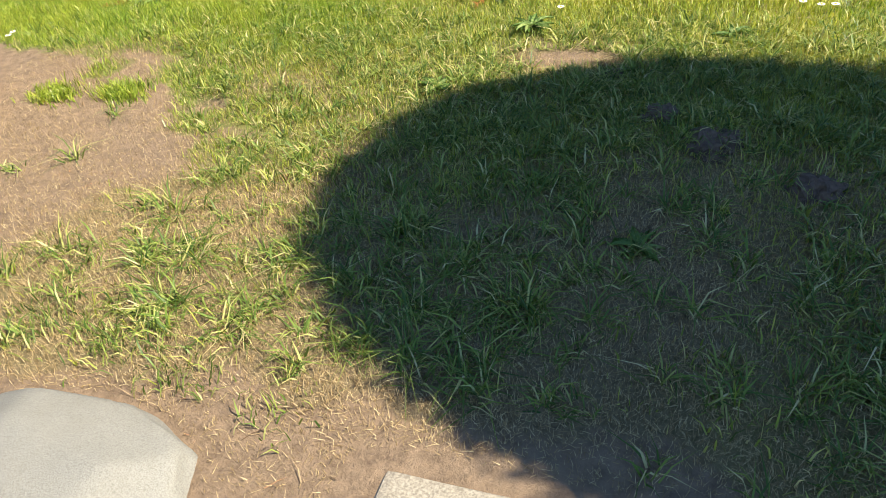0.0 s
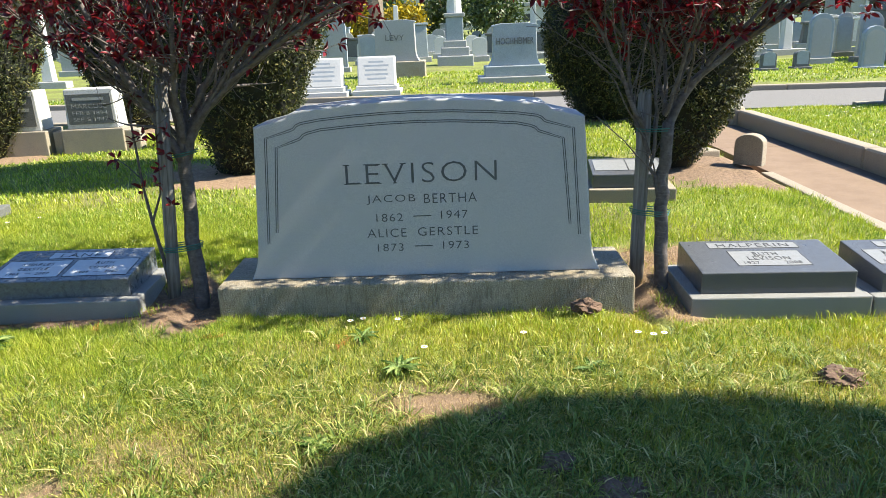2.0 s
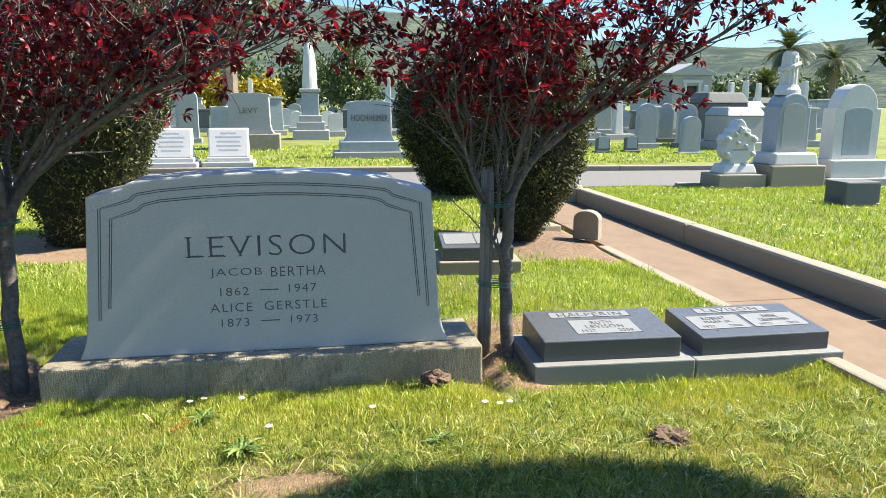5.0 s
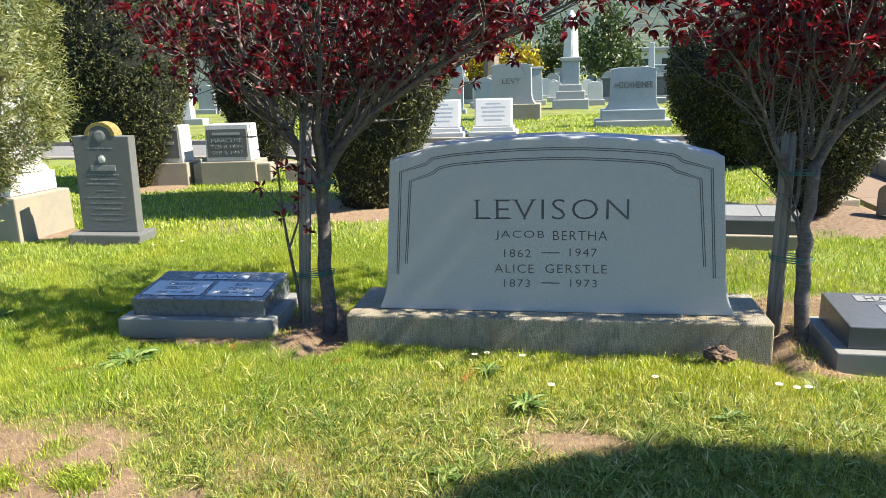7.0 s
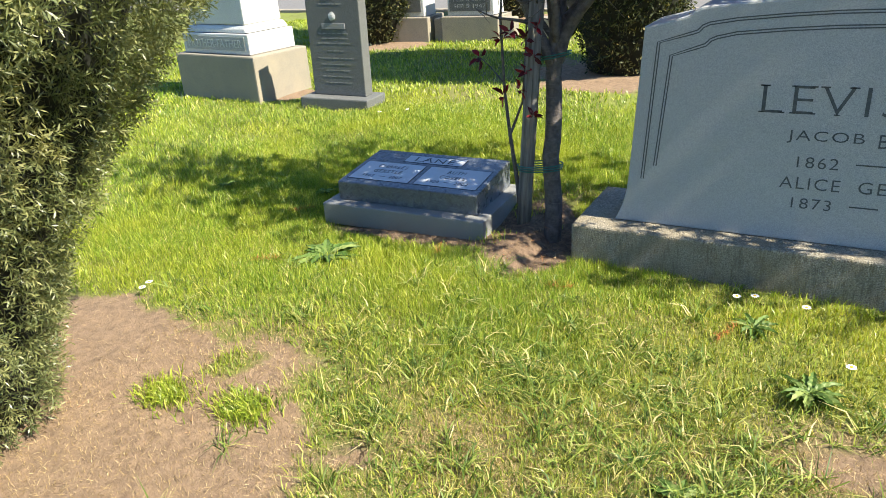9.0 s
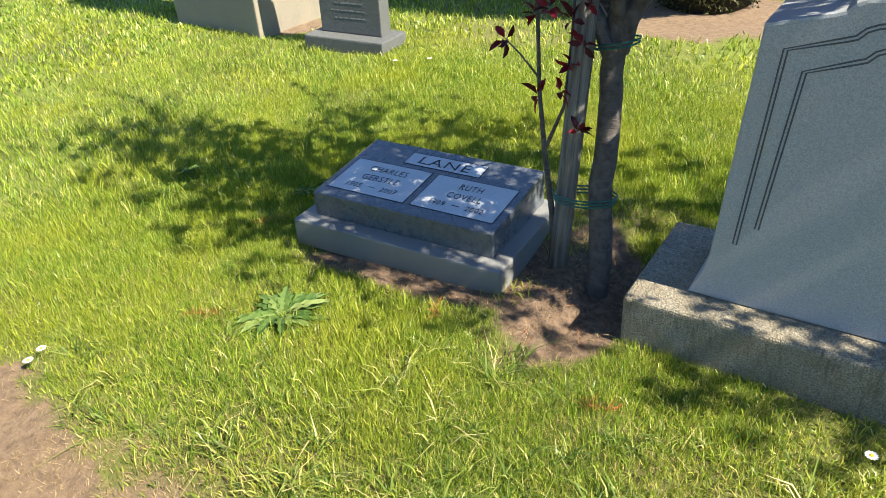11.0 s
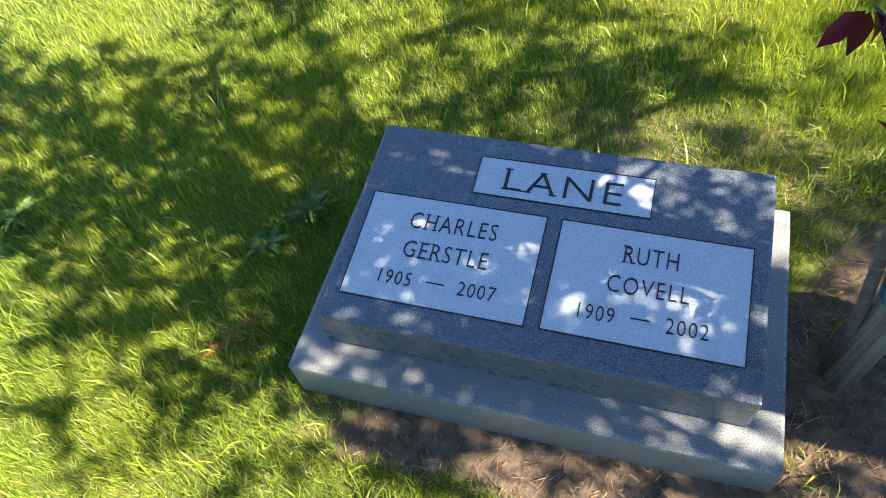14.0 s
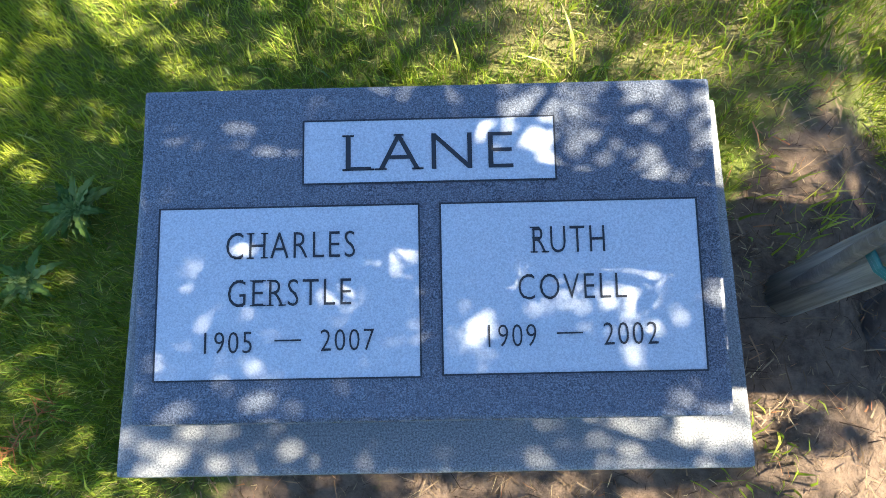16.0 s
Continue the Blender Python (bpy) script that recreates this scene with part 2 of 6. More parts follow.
# bare soil and thin turf share one sheet; the patches have outlines of their own
DIRT = [  # x, y, half width, half depth, turn
    (-1.95, -2.05, 0.80, 0.62, 25), (-2.45, -1.50, 0.45, 0.40, 10), (-2.5, -2.2, 0.8, 0.7, 0), (0.10, -1.04, 0.15, 0.08, 10),
    (-1.30, 0.20, 0.24, 0.34, 0), (-1.8, -0.03, 0.5, 0.06, 3), (1.33, 0.38, 0.22, 0.42, 0), (2.75, 3.45, 0.62, 0.75, 0),
    (-2.0, 3.85, 0.75, 0.60, 0), (-0.9, -3.15, 0.7, 0.2, 0), (0.25, -3.1, 0.95, 0.24, -4), (1.9, 0.78, 0.45, 0.12, 0), (2.45, 7.6, 0.8, 0.5, 0),
    (-1.42, -1.98, 0.34, 0.2, 30), (-5.6, 5.5, 0.7, 0.6, 0), (-4.9, 7.8, 0.7, 0.5, 0), (-4.75, 2.45, 0.28, 0.2, 20), (2.85, -2.03, 0.3, 0.5, 0),
]
m = M("soil_and_turf")
pos = m.n("ShaderNodeNewGeometry").outputs["Position"]
at = m.n("ShaderNodeAttribute")
at.attribute_name = "bare"
bare = m.math("ADD", at.outputs["Fac"], m.math("MULTIPLY", m.math("SUBTRACT", m.noise(9, 6, 0.7, coord=pos), 0.5), 0.9))
bare = m.ramp(bare, [(0.42, 0.0), (0.60, 1.0)])
soil = m.mix(m.ramp(m.noise(26, 7, 0.7, coord=pos), [(0.32, 0.0), (0.68, 1.0)]), (0.15, 0.098, 0.058), (0.32, 0.22, 0.135))
soil = m.mix(m.ramp(m.noise(2.1, 4, coord=pos), [(0.4, 0.0), (0.7, 0.55)]), soil, (0.22, 0.15, 0.092))
turf = m.mix(m.ramp(m.noise(38, 6, 0.75, coord=pos), [(0.3, 0.0), (0.7, 1.0)]), (0.05, 0.062, 0.012), (0.20, 0.21, 0.042))
turf = m.mix(m.ramp(m.noise(0.9, 4, coord=pos), [(0.4, 0.0), (0.65, 0.7)]), turf, (0.22, 0.27, 0.035))
dry_at = m.n("ShaderNodeAttribute")
dry_at.attribute_name = "dry"
tan = m.mix(m.ramp(m.noise(55, 6, 0.75, coord=pos), [(0.3, 0.0), (0.7, 1.0)]), (0.11, 0.077, 0.039), (0.30, 0.22, 0.115))
turf = m.mix(dry_at.outputs["Fac"], turf, tan)
# darker littered soil, with tree and stone shade painted into its colour
hum_shade_at = m.n("ShaderNodeAttribute")
hum_shade_at.attribute_name = "humus_shade"
soil = m.mix(hum_shade_at.outputs["Fac"], soil, m.mix(m.ramp(m.noise(30, 6, 0.7, coord=pos), [(0.35, 0.0), (0.65, 1.0)]), (0.075, 0.050, 0.032), (0.27, 0.18, 0.115)))
GROUND = m.done(m.mix(bare, turf, soil), 0.95, m.noise(60, 7, 0.75, coord=pos), 0.8, 0.02)
m = M("worn_asphalt")
ASPHALT = m.done(m.mix(m.ramp(m.noise(60, 4), [(0.35, 0.0), (0.65, 1.0)]), (0.11, 0.106, 0.10), (0.175, 0.168, 0.158)), 0.9, m.noise(150, 3), 0.5, 0.006)
m = M("tan_concrete_path")
pc = m.mix(m.ramp(m.noise(3.5, 6, 0.7), [(0.3, 0.0), (0.7, 1.0)]), (0.155, 0.102, 0.064), (0.215, 0.15, 0.10))
pc = m.mix(m.ramp(m.noise(140, 3), [(0.45, 0.0), (0.7, 0.5)]), pc, (0.15, 0.11, 0.08))
# ragged dark strip at the kerb foot: the kerb's shadow painted into the concrete
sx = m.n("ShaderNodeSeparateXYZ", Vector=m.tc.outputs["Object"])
kerb_shade = m.math("ADD", m.math("MULTIPLY", m.math("SUBTRACT", sx.outputs[0], 3.92), 2.6), m.math("SUBTRACT", m.noise(1.6, 5, 0.7), 0.5))
pc = m.mix(m.ramp(kerb_shade, [(0.10, 0.0), (0.24, 0.85)]), pc, (0.055, 0.042, 0.032))
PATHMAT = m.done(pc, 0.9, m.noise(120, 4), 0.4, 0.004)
m = M("hazed_hill_scrub")
hp = m.tc.outputs["Object"]
hc = m.mix(m.ramp(m.noise(0.012, 6, 0.7, 0.5, hp), [(0.42, 0.0), (0.56, 1.0)]), (0.115, 0.125, 0.06), (0.05, 0.07, 0.04))
hc = m.mix(m.ramp(m.noise(0.05, 5, 0.7, 0.3, hp), [(0.46, 0.0), (0.54, 0.9)]), hc, (0.028, 0.042, 0.026))
hc = m.mix(m.ramp(m.noise(0.16, 4, 0.65, 0.2, hp), [(0.52, 0.0), (0.58, 0.85)]), hc, (0.022, 0.034, 0.022))
# distance haze painted in: a quarter blue-grey over the scrub colours
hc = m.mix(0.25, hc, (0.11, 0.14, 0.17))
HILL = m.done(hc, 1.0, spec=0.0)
DOORDARK = plain("dark_bronze_door", (0.03, 0.032, 0.03), 0.5)


# ---- builders ----
def part(name, bm, material, parent, label=""):
    me = bpy.data.meshes.new(name)
    if isinstance(bm, bmesh.types.BMesh):
        bm.normal_update()
        bm.to_mesh(me)
        bm.free()
    else:
        me.from_pydata(*bm)
    me.materials.append(material)
    ob = new(name, me)
    ob.parent = parent
    if label:
        tagged(ob, label)
    return ob


def thing(name, label, category, m=None, group="", kind=""):
    ob = new(name)
    ob.empty_display_size = 0.1
    if m is not None:
        ob.matrix_world = m
    return tagged(ob, label, category, group, kind)


def bevelled(bm, width, segments=2):
    if width:
        bmesh.ops.bevel(bm, geom=list(bm.edges), offset=width, segments=segments, profile=0.6, affect="EDGES", clamp_overlap=True)
    return bm


def box(x0, x1, y0, y1, z0, z1, bevel=0.006, taper=(1, 1), top_slope=0.0, segments=2):
    """A bevelled block; taper scales its top; top_slope raises its back."""
    bm = bmesh.new()
    bmesh.ops.create_cube(bm, size=1)
    cx, cy = (x0 + x1) / 2, (y0 + y1) / 2
    for v in bm.verts:
        top = v.co.z > 0
        sx, sy = (taper if top else (1, 1))
        back = v.co.y > 0
        v.co = Vector((cx + v.co.x * (x1 - x0) * sx, cy + v.co.y * (y1 - y0) * sy, z1 + (top_slope if back else 0) if top else z0))
    return bevelled(bm, bevel, segments)


def slab(outline, y0, y1, bevel=0.006):
    """An outline in x and z, given depth along y."""
    bm = bmesh.new()
    front = [bm.verts.new((x, y0, z)) for x, z in outline]
    back = [bm.verts.new((x, y1, z)) for x, z in outline]
    bm.faces.new(front)
    bm.faces.new(back[::-1])
    n = len(outline)
    rim = []
    for i in range(n):
        bm.faces.new((front[i], back[i], back[(i + 1) % n], front[(i + 1) % n]))
    bm.normal_update()
    bmesh.ops.recalc_face_normals(bm, faces=bm.faces)
    if bevel:
        rim = [e for e in bm.edges if abs(e.verts[0].co.y - e.verts[1].co.y) < 1e-6]
        bmesh.ops.bevel(bm, geom=rim, offset=bevel, segments=2, profile=0.6, affect="EDGES", clamp_overlap=True)
    return bm


def lathe(profile, sides=24, wobble=0.0, seed=0):
    bm = bmesh.new()
    rings = []
    for r, z in profile:
        ring = []
        for i in range(sides):
            a = 2 * math.pi * i / sides
            rr = r * (1 + wobble * noise.noise((math.cos(a) * 1.7 + seed, math.sin(a) * 1.7, z * 2.3)))
            ring.append(bm.verts.new((rr * math.cos(a), rr * math.sin(a), z)))
        rings.append(ring)
    for a, b in zip(rings, rings[1:]):
        for i in range(sides):
            bm.faces.new((a[i], a[(i + 1) % sides], b[(i + 1) % sides], b[i]))
    bm.faces.new(rings[0][::-1])
    bm.faces.new(rings[-1])
    return bm


def tube(bm, pts, radii, sides=7):
    """A tapered tube through the points, added to bm."""
    last = None
    for i, p in enumerate(pts):
        d = (pts[min(i + 1, len(pts) - 1)] - pts[max(i - 1, 0)]).normalized()
        side = d.cross(Vector((0.31, 0.95, 0.1))).normalized()
        up = d.cross(side)
        ring = [bm.verts.new(p + radii[i] * (math.cos(2 * math.pi * k / sides) * side + math.sin(2 * math.pi * k / sides) * up)) for k in range(sides)]
        if last:
            for k in range(sides):
                bm.faces.new((last[k], last[(k + 1) % sides], ring[(k + 1) % sides], ring[k]))
        last = ring
    bm.faces.new(last)


def smooth(ob):
    for p in ob.data.polygons:
        p.use_smooth = True
    return ob


def raw(name, verts, faces_per, loops, material, parent=None):
    """A mesh straight from arrays: verts (n,3); loops (m,k) of vertex numbers with k corners a face."""
    me = bpy.data.meshes.new(name)
    me.vertices.add(len(verts))
    me.vertices.foreach_set("co", np.ascontiguousarray(verts, dtype=np.float32).ravel())
    total = sum(l.size for l in loops)
    me.loops.add(total)
    me.loops.foreach_set("vertex_index", np.concatenate([l.ravel() for l in loops]).astype(np.int32))
    counts = np.concatenate([np.full(len(l), l.shape[1]) for l in loops])
    starts = np.concatenate([[0], np.cumsum(counts)[:-1]])
    me.polygons.add(len(counts))
    me.polygons.foreach_set("loop_start", starts.astype(np.int32))
    me.update(calc_edges=True)
    me.materials.append(material)
    ob = new(name, me)
    ob.parent = parent
    return ob


def text(string, width, height, depth, material, parent, m, label="", spacing=1.0, bold=-0.008, serif=False):
    """Letters that fill the given width and height, standing in the x-z plane of m."""
    cu = bpy.data.curves.new("letters", "FONT")
    cu.body = string
    cu.size = 1.0
    cu.space_character = spacing
    cu.extrude = 0.02
    cu.offset = bold
    cu.resolution_u = 3
    tmp = bpy.data.objects.new("letters", cu)
    scene.collection.objects.link(tmp)
    dg = bpy.context.evaluated_depsgraph_get()
    me = bpy.data.meshes.new_from_object(tmp.evaluated_get(dg))
    bpy.data.objects.remove(tmp)
    bpy.data.curves.remove(cu)
    co = np.empty(len(me.vertices) * 3, dtype=np.float32)
    me.vertices.foreach_get("co", co)
    co = co.reshape(-1, 3)
    lo, hi = co.min(0), co.max(0)
    x = (co[:, 0] - lo[0]) / (hi[0] - lo[0]) * width - width / 2
    z = (co[:, 1] - lo[1]) / (hi[1] - lo[1]) * height
    y = -(co[:, 2] - lo[2]) / (hi[2] - lo[2]) * depth
    co = np.stack([x, y, z], 1)
    # one object for every letter
    group = list(range(len(co)))

    def root(k):
        while group[k] != k:
            group[k] = group[group[k]]
            k = group[k]
        return k

    polys = [list(f.vertices) for f in me.polygons]
    for f in polys:
        for k in f[1:]:
            group[root(k)] = root(f[0])
    bpy.data.meshes.remove(me)
    letters = {}
    for f in polys:
        letters.setdefault(root(f[0]), []).append(f)
    found = sorted(letters.values(), key=lambda fs: min(co[k][0] for f in fs for k in f))
    chars = string.replace(" ", "")
    for order, faces in enumerate(found):
        ids = sorted({k for f in faces for k in f})
        number = {k: n for n, k in enumerate(ids)}
        verts = [tuple(co[k]) for k in ids]
        polys_out = [[number[k] for k in f] for f in faces]
        ch = chars[order] if order < len(chars) else "O"
        if serif and ch not in "OSCGJQ0123456789.":
            zs = [v[2] for v in verts]
            for level, sign in ((min(zs), 1), (max(zs), -1)):
                if (ch == "A" and sign < 0) or (ch in "VUY" and sign > 0):
                    continue
                xs = sorted(v[0] for v in verts if abs(v[2] - level) < 0.03 * height)
                runs = []
                for xv in xs:
                    if runs and xv - runs[-1][1] < 0.24 * height:
                        runs[-1][1] = xv
                    else:
                        runs.append([xv, xv])
                for a, b in runs:
                    reach, thick = 0.09 * height, 0.045 * height
                    right = reach if b - a < 0.3 * height else 0.0
                    base_n = len(verts)
                    z0_, z1_ = sorted((level, level + sign * thick))
                    for yy in (0.0, -depth):
                        verts += [(a - reach, yy, z0_), (b + right, yy, z0_), (b + right, yy, z1_), (a - reach, yy, z1_)]
                    polys_out += [[base_n + k for k in f] for f in ((4, 5, 6, 7), (0, 1, 5, 4), (2, 3, 7, 6), (1, 2, 6, 5), (3, 0, 4, 7))]
        ob = part("letter", (verts, [], polys_out), material, parent, label)
        ob.matrix_local = m


# ---- ground, path, road, hills ----
rng = np.random.default_rng(7)


def value_noise(x, y, scale, seed):
    """Smooth noise from 0 to 1 over arrays of places."""
    r = np.random.default_rng(seed)
    grid = r.random((128, 128))
    u, v = x * scale, y * scale
    i, j = np.floor(u).astype(int), np.floor(v).astype(int)
    f, h = u - i, v - j
    f, h = f * f * (3 - 2 * f), h * h * (3 - 2 * h)
    a, b = grid[i % 128, j % 128], grid[(i + 1) % 128, j % 128]
    c, d = grid[i % 128, (j + 1) % 128], grid[(i + 1) % 128, (j + 1) % 128]
    return (a * (1 - f) + b * f) * (1 - h) + (c * (1 - f) + d * f) * h


def bareness(x, y):
    """1 on bare soil, falling to 0 on closed turf."""
    best = np.zeros_like(x)
    for cx, cy, rx, ry, turn in DIRT:
        a = radians(turn)
        u = ((x - cx) * math.cos(a) + (y - cy) * math.sin(a)) / rx
        v = (-(x - cx) * math.sin(a) + (y - cy) * math.cos(a)) / ry
        d = np.sqrt(u * u + v * v) + (value_noise(x, y, 6, 3) - 0.5) * 0.7
        best = np.maximum(best, np.clip(1.7 - d, 0, 1) ** 1.2)
    return np.clip(best, 0, 1)


def dryness(x, y):
    """How far the turf has turned to straw."""
    d = np.clip((-1.40 - y) / 0.85, 0, 1) * np.clip((x + 3.0) / 1.0, 0, 1)
    d = np.maximum(d, 0.30 * np.clip(1.5 - np.hypot((x + 0.4) / 1.2, (y + 1.3) / 0.5), 0, 1))
    d = np.maximum(d, 0.8 * np.clip(1.6 - np.hypot((x + 1.6) / 0.5, (y - 0.76) / 0.14), 0, 1))
    d = np.maximum(d, np.clip(1.7 - np.hypot((x - 0.12) / 0.26, (y + 1.0) / 0.16), 0, 1))
    return np.clip(d + (value_noise(x, y, 2.2, 11) - 0.5) * 0.7, 0, 1) * np.clip((y + 5.0) / 1.2, 0, 1) * np.clip((4.0 - np.abs(x)) / 0.6, 0, 1)


PATH_X0, PATH_X1 = 3.15, 4.11


def ground_height(x, y):
    z = (value_noise(x, y, 1.1, 21) - 0.5) * 0.05 + (value_noise(x, y, 4.5, 22) - 0.5) * 0.022
    lawn_right = np.clip((x - 4.22) / 0.08, 0, 1) * np.clip((7.6 - y) / 3.2, 0, 1)
    z = z + 0.11 * lawn_right
    on_path = np.clip((x - PATH_X0 + 0.05) / 0.05, 0, 1) * np.clip((4.2 - x) / 0.05, 0, 1) * np.clip((8.3 - y) / 0.1, 0, 1)
    across = y + 0.0787 * x
    on_road = np.clip((across - 8.3) / 0.15, 0, 1) * np.clip((11.35 - across) / 0.15, 0, 1)
    flat = np.maximum(on_path, on_road)
    z = z * (1 - flat) - 0.06 * flat - 0.10 * on_path - 0.05 * np.clip((x - 2.5) / 0.6, 0, 1) * np.clip((3.4 - x) / 0.1, 0, 1) * np.clip((8.0 - y) / 2.0, 0, 1)
    z = z - 0.11 * np.clip((x - 0.9) / 0.6, 0, 1) * np.clip((3.1 - x) / 0.3, 0, 1) * np.exp(-((y + 0.1) / 0.7) ** 2) - 0.075 * np.exp(-((y - 0.2) / 0.5) ** 4) * (np.abs(x) < 1.25)
    z = z - 0.045 * np.exp(-((x + 1.95) / 0.62) ** 4 - ((y - 0.1) / 0.42) ** 4)
    far = np.clip((across - 11.3) / 0.3, 0, 1)
    return z + 0.06 * far


def axis(lo, hi, step, reach):
    fine = np.arange(lo, hi + step / 2, step)
    out = np.geomspace(step, reach, 34)
    return np.concatenate([(lo - out)[::-1], fine, hi + out])


gx, gy = axis(-7.0, 6.0, 0.09, 1800), axis(-4.5, 12.0, 0.09, 1800)
X, Y = np.meshgrid(gx, gy)
Z = ground_height(X, Y)
nx, ny = len(gx), len(gy)
idx = np.arange(nx * ny).reshape(ny, nx)
quads = np.stack([idx[:-1, :-1], idx[:-1, 1:], idx[1:, 1:], idx[1:, :-1]], -1).reshape(-1, 4)
ground = raw("ground", np.stack([X, Y, Z], -1).reshape(-1, 3), 4, [quads], GROUND)
tagged(ground, "cemetery lawn with bare brown soil patches", "ground", kind="structure")
at = ground.data.attributes.new("bare", "FLOAT", "POINT")
at.data.foreach_set("value", bareness(X.ravel(), Y.ravel()).astype(np.float32))
at = ground.data.attributes.new("dry", "FLOAT", "POINT")
at.data.foreach_set("value", dryness(X.ravel(), Y.ravel()).astype(np.float32))
# where soil is darkened: litter plus painted shade by trunk, marker and shrub
at = ground.data.attributes.new("humus_shade", "FLOAT", "POINT")
at.data.foreach_set("value", np.clip(np.maximum(1.5 - np.hypot((X.ravel() - 2.6) / 0.9, (Y.ravel() - 3.4) / 0.9), 1.6 - np.hypot((X.ravel() + 1.5) / 0.95, (Y.ravel() - 0.12) / 0.42)) + (value_noise(X.ravel(), Y.ravel(), 5, 81) - 0.5) * 0.8, 0, 0.9).astype(np.float32))
smooth(ground)

path = thing("path", "tan concrete footpath beside the lawn", "path", kind="structure")
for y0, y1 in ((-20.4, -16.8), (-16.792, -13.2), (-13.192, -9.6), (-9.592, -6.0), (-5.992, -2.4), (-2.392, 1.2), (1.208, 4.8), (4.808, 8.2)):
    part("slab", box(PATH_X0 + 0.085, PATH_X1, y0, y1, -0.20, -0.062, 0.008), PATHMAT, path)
edge = thing("path_edging", "low worn concrete edging along the footpath", "edging", kind="structure")
for y0, y1 in ((-20.4, -11.0), (-10.995, -6.0), (-5.995, -1.0), (-0.995, 3.30)):
    part("edging_strip", box(PATH_X0 - 0.04, PATH_X0 + 0.08, y0, y1, -0.20, -0.038, 0.02), CONCRETE, edge)
kerb = thing("path_kerb", "rounded tan concrete kerb holding up the lawn", "kerb", kind="structure")
for y0, y1 in ((-20.4, -16.4), (-16.395, -12.0), (-11.995, -8.0), (-7.995, -5.0), (-4.995, -2.2), (-2.195, 0.6), (0.605, 3.4), (3.405, 6.6)):
    part("kerb_stone", box(PATH_X1 + 0.004, PATH_X1 + 0.20, y0, y1, -0.20, 0.145, 0.05, segments=3), CONCRETE, kerb)
part("kerb_end", lathe([(0.13, -0.2), (0.13, 0.13), (0.11, 0.17), (0.05, 0.185)], 18), CONCRETE, kerb).matrix_local = pose(PATH_X1 + 0.02, 6.72, 0)

ROAD = pose(0, 8.45, 0, 0, 0, -4.5)
road = thing("road", "grey worn asphalt cemetery drive", "road", ROAD, kind="structure")
part("surface", box(-60, 60, 0.0, 2.75, -0.10, -0.012, 0.0), ASPHALT, road)
for nm, y0, h in (("near_kerb", -0.18, 0.05), ("far_kerb", 2.754, 0.09)):
    rk = thing("road_kerb", "pale concrete kerb along the drive", "kerb", ROAD, kind="structure")
    x = -32.0
    while x < 40:
        if not (nm == "near_kerb" and PATH_X0 - 0.3 < x + 1.2 and x < PATH_X1 + 0.1):
            part("kerb_stone", box(x, x + 2.39, y0, y0 + 0.17, -0.12, h, 0.02), CONCRETE, rk)
        x += 2.4

# hills: a ring sector of rising ground
az = np.radians(np.linspace(-75, 75, 220))
rr = np.linspace(170, 900, 60)
A, R = np.meshgrid(az, rr)
HX, HY = R * np.sin(A), R * np.cos(A)
ridge = 50 + 30 * np.exp(-((np.degrees(A) + 4) / 16) ** 2) - 0.12 * np.degrees(A) + 14 * (value_noise(np.degrees(A) + 90, R * 0, 0.09, 31) - 0.5)
rise = np.clip((R - 190) / 430, 0, 1)
HZ = ridge * 1.05 * rise ** 1.5 * np.where(R > 640, 1 - (R - 640) / 900, 1) + 16 * rise * (value_noise(HX, HY, 0.011, 33) - 0.5) + 5 * rise * (value_noise(HX, HY, 0.04, 34) - 0.5) - 0.5
hidx = np.arange(A.size).reshape(A.shape)
hq = np.stack([hidx[:-1, :-1], hidx[:-1, 1:], hidx[1:, 1:], hidx[1:, :-1]], -1).reshape(-1, 4)
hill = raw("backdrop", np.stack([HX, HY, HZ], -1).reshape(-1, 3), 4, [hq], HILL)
smooth(tagged(hill, "scrubby green hills in the distance", "hill", kind="structure"))


# ---- the family monument ----
def arc(x0, z0, x1, z1, bulge, n):
    """Points from one place to another on a shallow arc."""
    out = []
    for i in range(1, n + 1):
        t = i / n
        out.append((x0 + (x1 - x0) * t, z0 + (z1 - z0) * t + bulge * 4 * t * (1 - t)))
    return out


CX = 0.033


def die_half(inset=0.0):
    """Right half of the outline, from the foot up to the crown."""
    i = inset
    pts = [(0.935 - i, 0.146), (0.915 - i, 0.19), (0.899 - i, 0.235), (0.889 - i, 0.285), (0.884 - i, 0.33)]
    pts += [(0.840 - i, 0.962 - i)]
    pts += [(0.690 - i * 0.6, 0.998 - i), (0.672 - i * 0.6, 1.004 - i), (0.655 - i * 0.6, 1.022 - i), (0.632 - i * 0.6, 1.032 - i)]
    pts += [(x, z - i) for x, z in ((0.50, 1.047), (0.34, 1.060), (0.17, 1.069))]
    return pts


mon = thing("family_monument", "wide grey granite family monument with engraved names", "gravestone", pose(CX, 0, -0.021))
part("base", box(-1.096, 1.100, 0.022, 0.55, -0.08, 0.145, 0.014, segments=3), ROUGH_GREY, mon, "rough-faced stained granite base")
half = die_half()
outline = half + [(0, 1.072)] + [(-x, z) for x, z in half[::-1]]
part("die", slab(outline, 0.135, 0.44, 0.009), GREY, mon, "smooth grey granite upright")


